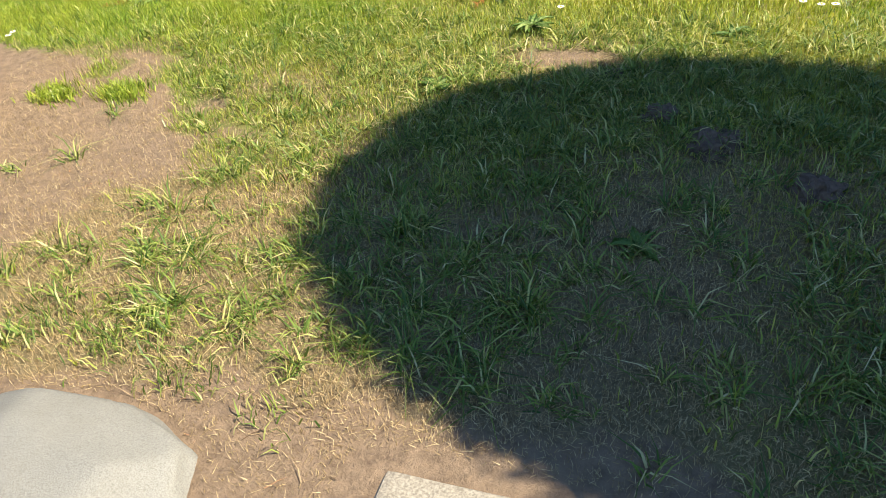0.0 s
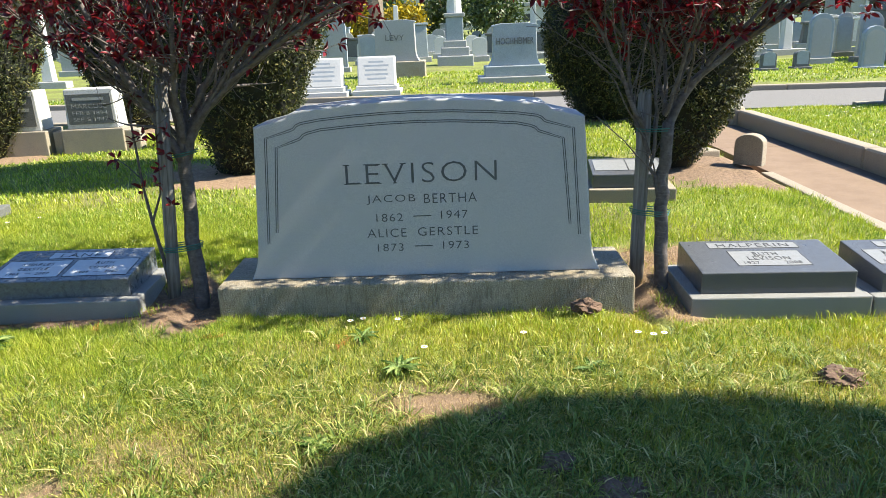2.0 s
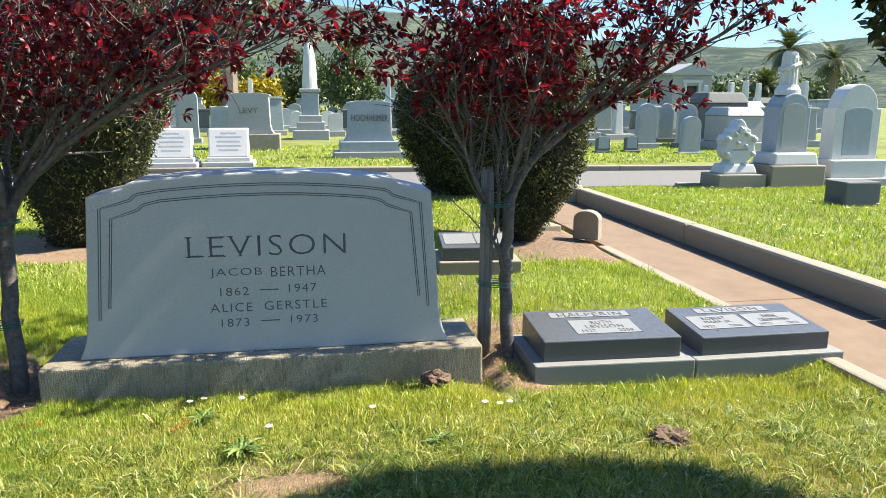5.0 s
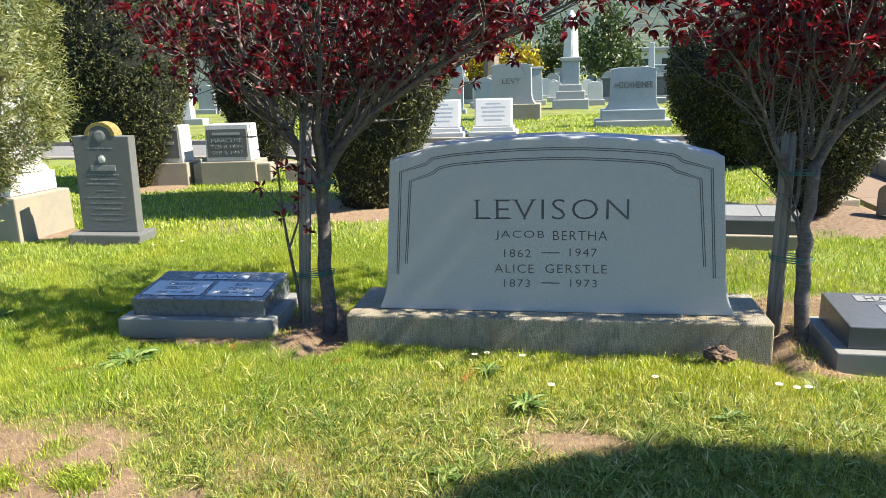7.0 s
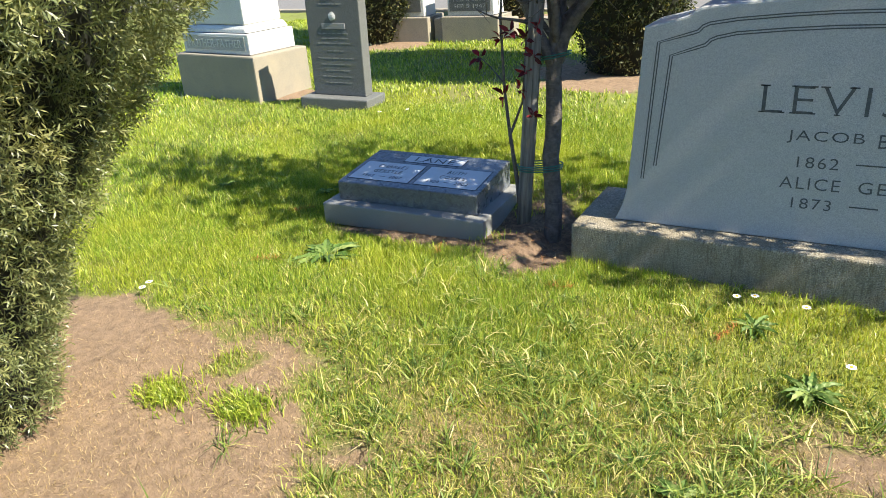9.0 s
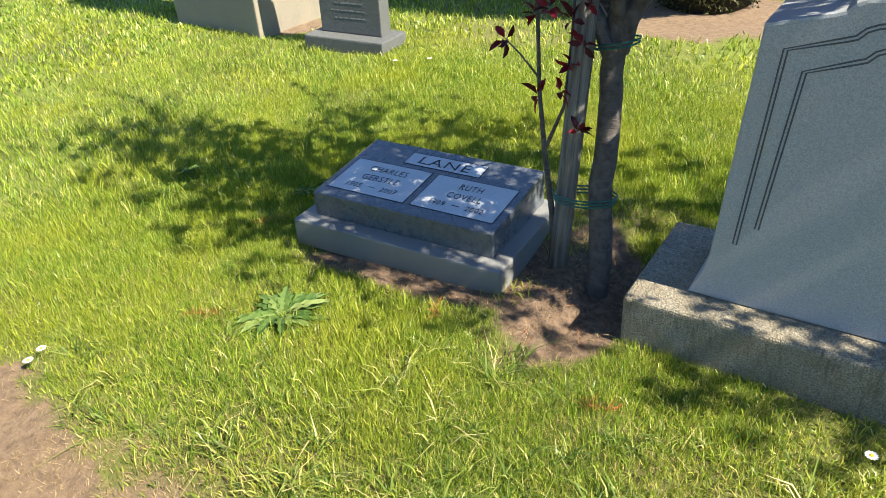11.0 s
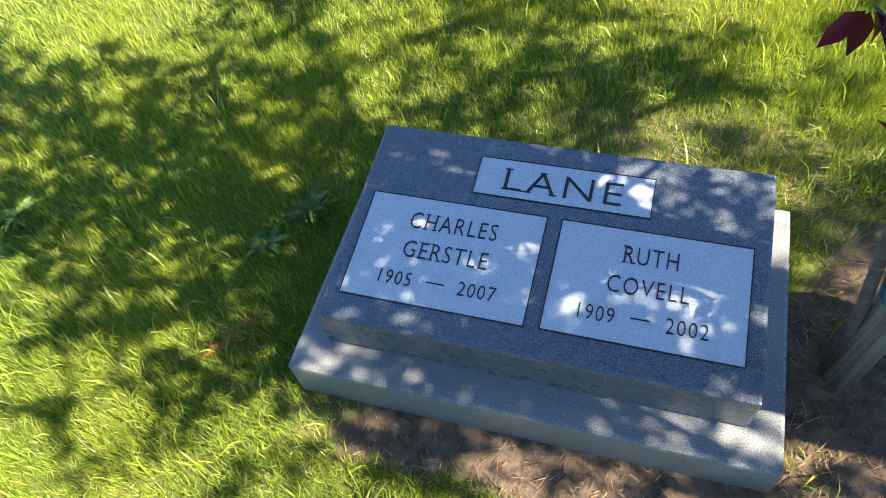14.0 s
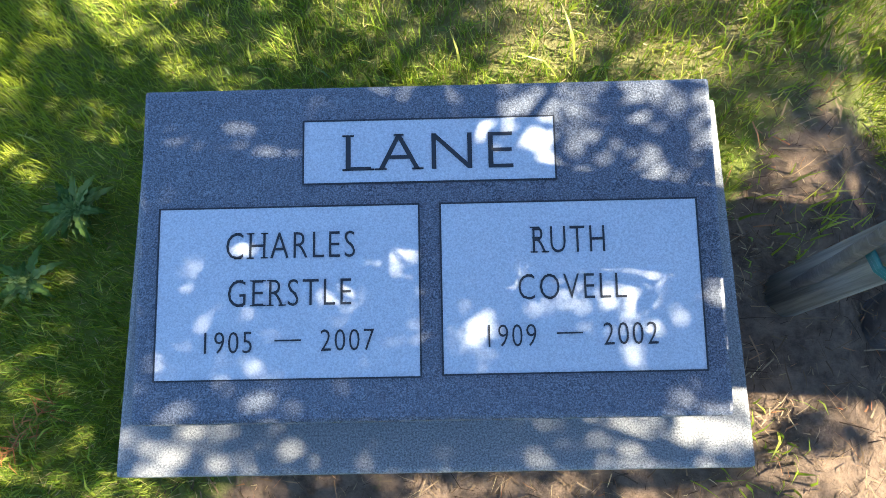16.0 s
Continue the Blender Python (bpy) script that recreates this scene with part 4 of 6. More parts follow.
sc = thing("carved_tombstone", "ornate white marble scroll-carved tombstone on a dark base", "gravestone", pose(7.18, 7.46, 0.0))
part("base", box(-0.42, 0.42, -0.28, 0.32, -0.1, 0.24, 0.02), CONCRETE, sc, "dark rough base")
part("plinth", box(-0.31, 0.31, -0.2, 0.24, 0.241, 0.40, 0.03, (0.82, 0.82)), MARBLE, sc)
prof = [(0.20, 0.40), (0.16, 0.46), (0.24, 0.52), (0.285, 0.60), (0.26, 0.70), (0.30, 0.78), (0.27, 0.86), (0.18, 0.89), (0.17, 0.96), (0.10, 1.0), (0.06, 1.08), (0.02, 1.12)]
bm = slab([(x, z) for x, z in prof] + [(-x, z) for x, z in prof[::-1]], -0.13, 0.13, 0.035)
part("scroll_tablet", bm, MARBLE, sc, "carved scroll tablet")
for sx, zc, r in ((-0.22, 0.56, 0.045), (0.22, 0.56, 0.045), (-0.23, 0.80, 0.05), (0.23, 0.80, 0.05), (0, 0.95, 0.06), (-0.1, 0.88, 0.04), (0.1, 0.88, 0.04), (-0.05, 0.74, 0.035), (0.08, 0.70, 0.03)):
    part("carved_scroll", lathe([(r * 0.5, 0), (r, 0.03), (r * 0.9, 0.06), (r * 0.4, 0.08)], 12, 0.2, zc), MARBLE, sc).matrix_local = pose(sx, -0.12, zc, 90, 0, 0)
part("worn_lettering", box(-0.14, 0.14, -0.136, -0.131, 0.62, 0.65, 0), BLUEST, sc)
dk = thing("headstone", "dark granite headstone at the lawn's edge", "gravestone", pose(7.12, 4.62, 0.08))
part("block", box(-0.2, 0.3, -0.1, 0.3, -0.1, 0.33, 0.02), DARKSTONE, dk)

mz = thing("mausoleum", "small white classical mausoleum with a dark doorway", "mausoleum", pose(35.2, 60, 0.5, 0, 0, 0))
part("wall", box(-1.95, -0.62, 0, 4.5, -0.6, 3.3, 0.02), PALE, mz)
part("wall", box(0.62, 1.95, 0, 4.5, -0.6, 3.3, 0.02), PALE, mz)
part("wall", box(-0.618, 0.618, 0.02, 4.5, 2.35, 3.3, 0.02), PALE, mz)
part("pediment", slab([(-2.2, 3.3), (2.2, 3.3), (2.2, 3.5), (0, 4.4), (-2.2, 3.5)], -0.25, 4.6, 0.03), PALE, mz)
part("door", box(-0.6, 0.6, 0.3, 0.4, -0.6, 2.33, 0.0), DOORDARK, mz, "dark bronze door")
for sx in (-0.72, 0.72):
    part("pilaster", box(sx - 0.14, sx + 0.14, -0.12, -0.002, -0.6, 2.6, 0.02), MARBLE, mz)
part("lintel", box(-1.0, 1.0, -0.14, -0.002, 2.602, 2.9, 0.02), MARBLE, mz)


# ---- far graves ----
far_mats = [PALE, BLUEST, MARBLE, PALE, DARKSTONE]
fr = random.Random(4)


def far_stone(kind, mat, w, h):
    ob = thing("headstone", {"arch": "distant weathered round-headed stone headstone", "block": "distant block monument on a plinth", "obelisk": "distant small pale stone obelisk"}[kind], "gravestone", group="distant headstones")
    part("base", box(-w * 0.65, w * 0.65, -0.1, 0.35, -0.1, 0.22, 0.02), PALE, ob)
    if kind == "arch":
        part("tablet", slab(arch_outline(w, h - 0.22, (h - 0.22) * 0.75, 8), 0.0, 0.2, 0.01), mat, ob).matrix_local = pose(0, 0, 0.221)
    elif kind == "block":
        part("die", box(-w / 2, w / 2, -0.04, 0.3, 0.221, h, 0.03, (0.9, 0.9)), mat, ob)
        part("cap", box(-w * 0.52, w * 0.52, -0.06, 0.32, h + 0.001, h + 0.1, 0.03), mat, ob)
    else:
        part("shaft", box(-w * 0.17, w * 0.17, 0.05, 0.05 + w * 0.34, 0.221, h * 1.5, 0.02, (0.6, 0.6)), mat, ob)
    return ob


protos = [far_stone(k, mt, w, h) for k, mt, w, h in (("arch", PALE, 0.7, 1.2), ("arch", BLUEST, 0.6, 1.0), ("block", PALE, 1.0, 1.1), ("block", BLUEST, 0.8, 1.4),
                                                      ("obelisk", MARBLE, 0.9, 1.5), ("arch", MARBLE, 0.55, 0.9), ("block", DARKSTONE, 1.3, 0.9), ("block", MARBLE, 0.7, 1.0))]
spots = []
for row_y in (25.5, 28, 31, 34, 38, 42, 47):
    x = -row_y * 0.62
    while x < row_y * 0.85:
        x += fr.uniform(1.3, 3.0) * (row_y / 30)
        if abs(x - 0.33) < 0.9 and row_y < 27:
            continue
        spots.append((x, row_y + fr.uniform(-0.8, 0.8), fr.uniform(-8, 8)))
for x, y in ((5.6, 19.5), (6.8, 22), (14.2, 18.2), (13.6, 20.6), (15.2, 19.2), (16.6, 20.8), (14.9, 16.4), (12.9, 21.9), (11.2, 21.2), (-5.6, 17.0), (-7.4, 19.0), (-8.6, 16.4), (-6.4, 22.0), (-10, 21), (5.0, 24), (17.5, 17.5), (-11.5, 17.8), (-12.4, 23.5)):
    spots.append((x, y, fr.uniform(-6, 6)))
used = set()
for x, y, turn in spots:
    i = fr.randrange(len(protos))
    m4 = pose(x, y, 0.04, 0, 0, turn)
    if i in used:
        copy_thing(protos[i], m4)
    else:
        protos[i].matrix_world = m4
        used.add(i)
for i, p in enumerate(protos):
    if i not in used:
        p.matrix_world = pose(-14 - i, 26, 0.04)
for x, y, w, h, mt in ((12.35, 15.3, 1.2, 1.22, PALE), (12.9, 17.2, 1.4, 1.65, DARKSTONE), (19.5, 26.5, 1.8, 1.4, BLUEST), (25, 33, 2.2, 1.6, DARKSTONE)):
    tb = thing("tomb", "low granite sarcophagus tomb with a stepped lid", "tomb", pose(x, y, 0.04, 0, 0, 3), group="large tombs")
    part("plinth", box(-w * 0.55, w * 0.55, -0.15, 1.25, -0.1, 0.25, 0.03), PALE, tb)
    part("chest", box(-w / 2, w / 2, 0, 1.1, 0.251, h * 0.8, 0.03), mt, tb)
    part("lid", box(-w * 0.53, w * 0.53, -0.05, 1.15, h * 0.8 + 0.001, h, 0.05, (0.8, 0.7)), mt, tb)
hut = thing("house", "far pale flat-roofed building among trees", "building", pose(9.5, 88, 0))
part("wall", box(-4, 4, 0, 6, -0.5, 3.2, 0.05), MARBLE, hut)
part("roof", box(-4.4, 4.4, -0.4, 6.4, 3.201, 3.7, 0.1), PALE, hut)
for x in (-2.6, 0, 2.6):
    part("window", box(x - 0.6, x + 0.6, -0.03, 0.0, 1.2, 2.4, 0), DOORDARK, hut)


# ---- foliage ----
def quads_to_mesh(name, q, material, parent=None):
    """q: (n,4,3) corners of loose four-cornered leaves."""
    n = len(q)
    return raw(name, q.reshape(-1, 3), 4, [np.arange(n * 4).reshape(n, 4)], material, parent)


def unit(v):
    return v / np.maximum(np.linalg.norm(v, axis=-1, keepdims=True), 1e-9)


def loose_leaves(p, d, length, width, r, facing=None):
    """Diamond leaves that start at p, point along d, with a random roll or their flats turned to facing."""
    n = len(p)
    side = unit(np.cross(d, r.normal(size=(n, 3)) if facing is None else facing + 0.35 * r.normal(size=(n, 3))))
    L, Wd = length[:, None], width[:, None]
    return np.stack([p, p + d * L * 0.5 + side * Wd * 0.5, p + d * L, p + d * L * 0.5 - side * Wd * 0.5], 1)


def shrub_surface(profile, count, r, lump=0.12):
    """Places and outward ways on a lumpy clipped shrub."""
    zs, rs = np.array([z for _, z in profile]), np.array([q for q, _ in profile])
    fz = np.linspace(zs[0], zs[-1], 200)
    fr_ = np.interp(fz, zs, rs)
    wgt = np.maximum(fr_, 0.05) * np.sqrt(1 + np.gradient(fr_, fz) ** 2)
    z = np.interp(r.random(count), np.cumsum(wgt) / wgt.sum(), fz)
    a = r.random(count) * 2 * np.pi
    rad = np.interp(z, zs, rs)
    k = value_noise(a * 1.6 + 40, z * 2.0 + 40, 1.6, 51) - 0.5 + 0.5 * (value_noise(a * 3 + 40, z * 4 + 40, 2.2, 52) - 0.5)
    rad = rad * (1 + lump * k)
    slope = np.interp(z, fz, np.gradient(fr_, fz))
    out = unit(np.stack([np.cos(a), np.sin(a), -slope], -1))
    return np.stack([rad * np.cos(a), rad * np.sin(a), z], -1), out


def yew(x, y, profile, label, sprigs, needle, per, material, seed, core=0.92, lump=0.14, broad=0.34):
    ob = thing("yew_shrub", label, "shrub", pose(x, y, 0), group="clipped yew shrubs")
    r = np.random.default_rng(seed)
    foot = profile[0][0]
    bm = bmesh.new()
    for k in range(5):
        a = k * 1.3 + seed
        p0 = Vector((0.35 * foot * math.cos(a), 0.35 * foot * math.sin(a), -0.1))
        p1 = Vector((0.6 * foot * math.cos(a), 0.6 * foot * math.sin(a), 0.35))
        p2 = Vector((1.1 * foot * math.cos(a), 1.1 * foot * math.sin(a), 1.0))
        tube(bm, [p0, p1, p2], [0.07, 0.055, 0.03], 7)
    smooth(part("stems", bm, BARK, ob, "bundle of brown stems"))
    # added solid hull, coloured as the shade behind the outer sprigs
    smooth(part("shade_core", lathe([(max(0.02, q * (core if core > 0.8 else 0.80)), z) for q, z in profile], 28, 0.12, seed), SHADE_CORE, ob, "near-black core standing in for the shrub's inner shade"))
    p, out = shrub_surface(profile, sprigs, r, lump)
    way = unit(out + np.array([0, 0, 0.45]) + r.normal(size=p.shape) * 0.45)
    depth = r.random((sprigs, 1)) ** 1.5 * (0.13 if core > 0.8 else 0.12)
    p = p - out * depth
    brush = core <= 0.8
    stem = needle * (2.3 if brush else 2.2)
    own = r.random(sprigs) * 0.62
    flat_side = unit(np.cross(way, r.normal(size=p.shape)))
    flat_up = np.cross(way, flat_side)
    allq, tones = [], []
    for k in range(per):
        f = (k + 0.5) / per
        if brush:
            a = k * 2.4
            around = flat_side * math.cos(a) + flat_up * math.sin(a)
            nd = unit(way * (0.25 + 0.75 * f) + around + r.normal(size=p.shape) * 0.15)
            ln = needle * (1.15 - 0.40 * f) * (0.85 + 0.3 * r.random(sprigs))
        else:
            nd = unit(way * 0.55 + unit(np.cross(way, r.normal(size=p.shape))) * 1.0)
            ln = needle * (0.7 + 0.6 * r.random(sprigs))
        allq.append(loose_leaves(p + way * stem * (f - 0.5), nd, ln, np.full(sprigs, needle * broad) * (0.8 + 0.5 * r.random(sprigs)), r, way if brush else None))
        # random tone per sprig, plus gap shade painted in: darker base, paler tip
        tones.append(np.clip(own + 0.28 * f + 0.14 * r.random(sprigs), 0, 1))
    leaves = quads_to_mesh("foliage", np.concatenate(allq), material, ob)
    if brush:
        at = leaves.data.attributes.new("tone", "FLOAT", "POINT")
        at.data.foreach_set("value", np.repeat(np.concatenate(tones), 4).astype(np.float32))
    return ob


V = [(0.30, 0.02), (0.38, 0.25), (0.50, 0.55), (0.78, 0.9), (1.0, 1.3), (1.10, 1.8), (1.04, 2.3), (0.82, 2.75), (0.3, 3.0)]
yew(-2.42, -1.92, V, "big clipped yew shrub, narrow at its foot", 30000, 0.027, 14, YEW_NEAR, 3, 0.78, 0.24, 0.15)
yew(-1.95, 4.05, [(0.34, 0.02), (0.42, 0.3), (0.62, 0.75), (0.82, 1.2), (0.95, 1.7), (0.95, 2.2), (0.8, 2.7), (0.3, 3.0)], "clipped yew shrub behind a plum tree", 13000, 0.041, 5, YEW, 5)
yew(-5.88, 5.75, [(0.42, 0.02), (0.55, 0.3), (0.76, 0.8), (0.90, 1.4), (0.92, 2.0), (0.84, 2.5), (0.35, 3.0)], "broad clipped yew shrub behind a headstone", 13000, 0.045, 5, YEW, 6)
yew(-4.85, 8.0, [(0.3, 0.02), (0.45, 0.4), (0.68, 1.1), (0.75, 1.7), (0.66, 2.3), (0.2, 2.7)], "dark clipped yew shrub by the drive", 9000, 0.05, 4, YEW, 7)
yew(2.52, 7.35, [(0.42, 0.02), (0.6, 0.25), (0.88, 0.75), (1.0, 1.25), (0.90, 1.65), (0.55, 2.0), (0.15, 2.1)], "dark round-topped clipped yew shrub", 12000, 0.047, 4, YEW, 8)
yew(2.36, 3.5, [(0.16, 0.02), (0.24, 0.15), (0.42, 0.4), (0.58, 0.75), (0.66, 1.15), (0.66, 1.6), (0.5, 2.05), (0.15, 2.3)], "clipped yew shrub, egg shaped, on bare soil", 14000, 0.037, 5, YEW, 9)
yew(2.78, -2.04, [(0.14, 0.02), (0.2, 0.25), (0.3, 0.6), (0.45, 1.0), (0.7, 1.35), (0.9, 1.6), (0.96, 1.85), (0.96, 2.22), (0.83, 2.48), (0.6, 2.68), (0.25, 2.83), (0.05, 2.87)], "large clipped yew shrub beside the footpath", 12000, 0.055, 4, YEW, 10, 0.95, 0.07)


# ---- plum trees ----
def folded_leaves(P, Dn, count, least, more, q):
    """Rosettes of pointed leaves, creased along the midrib and drooping at the tip."""
    fold = []
    for k in range(count):
        n = len(P)
        d = unit(Dn * 0.7 + q.normal(size=(n, 3)) * 0.75 + np.array([0, 0, 0.12]))
        side = unit(np.cross(d, q.normal(size=(n, 3)) * 0.6 + np.array([0, 0, 1.0])))
        nrm = np.cross(side, d)
        L = (least + more * q.random(n))[:, None]
        W = L * 0.36
        a, tip = P + d * L * 0.12, P + d * L - nrm * L * 0.16
        m1, m2 = P + d * L * 0.42, P + d * L * 0.74 - nrm * L * 0.05
        e1, e2 = nrm * W * 0.28, nrm * W * 0.2
        v = np.stack([a, m1, m2, tip, m1 + side * W * 0.5 + e1, m2 + side * W * 0.42 + e2, m1 - side * W * 0.5 + e1, m2 - side * W * 0.42 + e2], 1)
        fold.append(v[q.random(n) < 0.86])
    v = np.concatenate(fold)
    b = (np.arange(len(v)) * 8)[:, None]
    tri = np.concatenate([b + np.array([[0, 4, 1]]), b + np.array([[0, 1, 6]]), b + np.array([[2, 5, 3]]), b + np.array([[2, 3, 7]])])
    qd = np.concatenate([b + np.array([[1, 4, 5, 2]]), b + np.array([[1, 2, 7, 6]])])
    return v, tri, qd


def plum(name_label, foot, limbs, seed, trunk_r, spread, upper):
    ob = thing("plum_tree", name_label, "tree", pose(*foot), group="purple-leaf plum trees")
    r = random.Random(seed)
    bark, twigs = bmesh.new(), bmesh.new()
    ends = []

    def wander(p, d, length, r0, r1, n, jitter, up=0.0):
        pts, radii = [p.copy()], [r0]
        for i in range(n):
            d = (d + Vector((r.gauss(0, jitter), r.gauss(0, jitter), r.gauss(0, jitter) + up))).normalized()
            p = p + d * (length / n)
            pts.append(p.copy())
            radii.append(r0 + (r1 - r0) * (i + 1) / n)
        return pts, radii

    for pts, r0, r1 in limbs:
        vs = [Vector(p) for p in pts]
        fine, radii = [], []
        for i in range(len(vs) - 1):
            for k in range(4):
                t = k / 4
                a = vs[max(i - 1, 0)]
                b, c, d = vs[i], vs[i + 1], vs[min(i + 2, len(vs) - 1)]
                fine.append(0.5 * (2 * b + (c - a) * t + (2 * a - 5 * b + 4 * c - d) * t * t + (3 * b - a - 3 * c + d) * t ** 3) + Vector((r.gauss(0, 1), r.gauss(0, 1), 0)) * (0.0015 if r0 > 0.045 else 0.005))
                radii.append(r0 + (r1 - r0) * (i + t) / (len(vs) - 1))
        fine.append(vs[-1])
        radii.append(r1)
        tube(bark, fine, radii, 9)
        if r0 > trunk_r * 0.95:
            continue
        n = len(fine)
        for i in range(3, n):
            for _ in range(1 if i < n * 0.35 else 2):
                d = (fine[i] - fine[i - 1]).normalized()
                d = (d * 0.6 + Vector((r.gauss(0, 0.55), r.gauss(0, 0.55), r.gauss(0.32, 0.35)))).normalized()
                ln = r.uniform(0.25, 0.65) * spread
                pts2, rad2 = wander(fine[i], d, ln, max(0.004, radii[i] * 0.45), 0.0022, 5, 0.13, 0.05)
                tube(twigs, pts2, rad2, 5)
                for j in range(1, len(pts2)):
                    for _ in range(1):
                        if r.random() < 0.85:
                            dd = Vector((r.gauss(0, 1), r.gauss(0, 1), r.gauss(0.35, 0.8))).normalized()
                            p3, r3 = wander(pts2[j], dd, r.uniform(0.06, 0.22), 0.0026, 0.0012, 2, 0.2, 0.1)
                            tube(twigs, p3, r3, 4)
                            ends.append((p3[-1], dd))
                    if j > 2 and r.random() < 0.5:
                        ends.append((pts2[j], (pts2[j] - pts2[j - 1]).normalized()))
    smooth(part("trunk", bark, BARK, ob, "grey-brown trunk and limbs"))
    smooth(part("fine_branching", twigs, BARK, ob, "fine grey twig growth"))
    q = np.random.default_rng(seed)
    ends = [(p, d) for p, d in ends if p.z > 1.2 + abs(q.normal()) * 0.2 and (p.z < 1.8 or q.random() < upper)]
    P = np.array([p[:] for p, _ in ends])
    Dn = np.array([d[:] for _, d in ends])
    v, tri, qd = folded_leaves(P, Dn, 9 if upper < 0.7 else 13, 0.038, 0.034, q)
    raw("leaves", v.reshape(-1, 3), 3, [tri, qd], PLUM, ob)
    return ob


plum("purple-leaf plum tree with grey limbs tied to a post", (-1.255, 0.36, 0), [
    ([(0.02, -0.10, -0.1), (0.0, -0.05, 0.25), (-0.02, 0.0, 0.55), (-0.01, 0.02, 0.80)], 0.043, 0.036),
    ([(-0.01, 0.02, 0.78), (-0.03, 0.03, 1.05), (-0.10, 0.05, 1.4), (-0.12, 0.08, 1.9), (-0.10, 0.1, 2.4)], 0.036, 0.010),
    ([(0.0, 0.02, 0.76), (0.10, 0.02, 0.98), (0.32, 0.03, 1.18), (0.62, 0.0, 1.38), (0.95, -0.02, 1.62), (1.25, -0.05, 1.86)], 0.032, 0.007),
    ([(0.0, 0.03, 0.80), (0.09, 0.08, 1.05), (0.24, 0.16, 1.35), (0.40, 0.25, 1.75), (0.50, 0.3, 2.2)], 0.026, 0.007),
    ([(-0.02, 0.0, 0.75), (-0.12, -0.03, 1.0), (-0.30, -0.08, 1.35), (-0.46, -0.12, 1.8), (-0.55, -0.15, 2.25)], 0.026, 0.007),
    ([(-0.02, 0.03, 0.72), (-0.2, 0.12, 1.0), (-0.48, 0.2, 1.3), (-0.8, 0.25, 1.65), (-1.0, 0.3, 2.1)], 0.022, 0.006),
    ([(0.0, 0.0, 0.85), (0.03, -0.09, 1.15), (0.10, -0.20, 1.5), (0.16, -0.28, 1.95)], 0.02, 0.006),
    ([(0.0, 0.05, 0.85), (-0.02, 0.22, 1.2), (0.04, 0.48, 1.55), (0.1, 0.78, 1.9)], 0.02, 0.006),
    ([(0.04, 0.05, 0.95), (0.2, 0.35, 1.2), (0.42, 0.68, 1.42), (0.66, 0.95, 1.68)], 0.015, 0.005),
    ([(0.1, 0.03, 1.0), (0.38, 0.25, 1.25), (0.78, 0.48, 1.45), (1.15, 0.62, 1.7)], 0.015, 0.005),
    ([(-0.02, 0.03, 0.85), (-0.16, 0.02, 1.05), (-0.36, 0.0, 1.2), (-0.58, -0.04, 1.38), (-0.8, -0.06, 1.6)], 0.014, 0.004),
    ([(0.1, -0.02, 0.95), (0.45, -0.15, 1.36), (0.82, -0.26, 1.7), (1.2, -0.34, 1.98), (1.5, -0.36, 2.2)], 0.014, 0.004),
    ([(0.1, -0.02, 0.95), (0.36, -0.12, 1.2), (0.66, -0.2, 1.44), (1.0, -0.26, 1.74)], 0.014, 0.005),
    ([(0.06, 0.0, 1.0), (0.3, -0.06, 1.32), (0.5, -0.14, 1.62), (0.72, -0.2, 1.95)], 0.013, 0.005),
    ([(0.3, -0.1, 1.15), (0.75, -0.26, 1.42), (1.15, -0.33, 1.58), (1.5, -0.34, 1.74)], 0.012, 0.004),
], 12, 0.041, 1.0, 0.62)
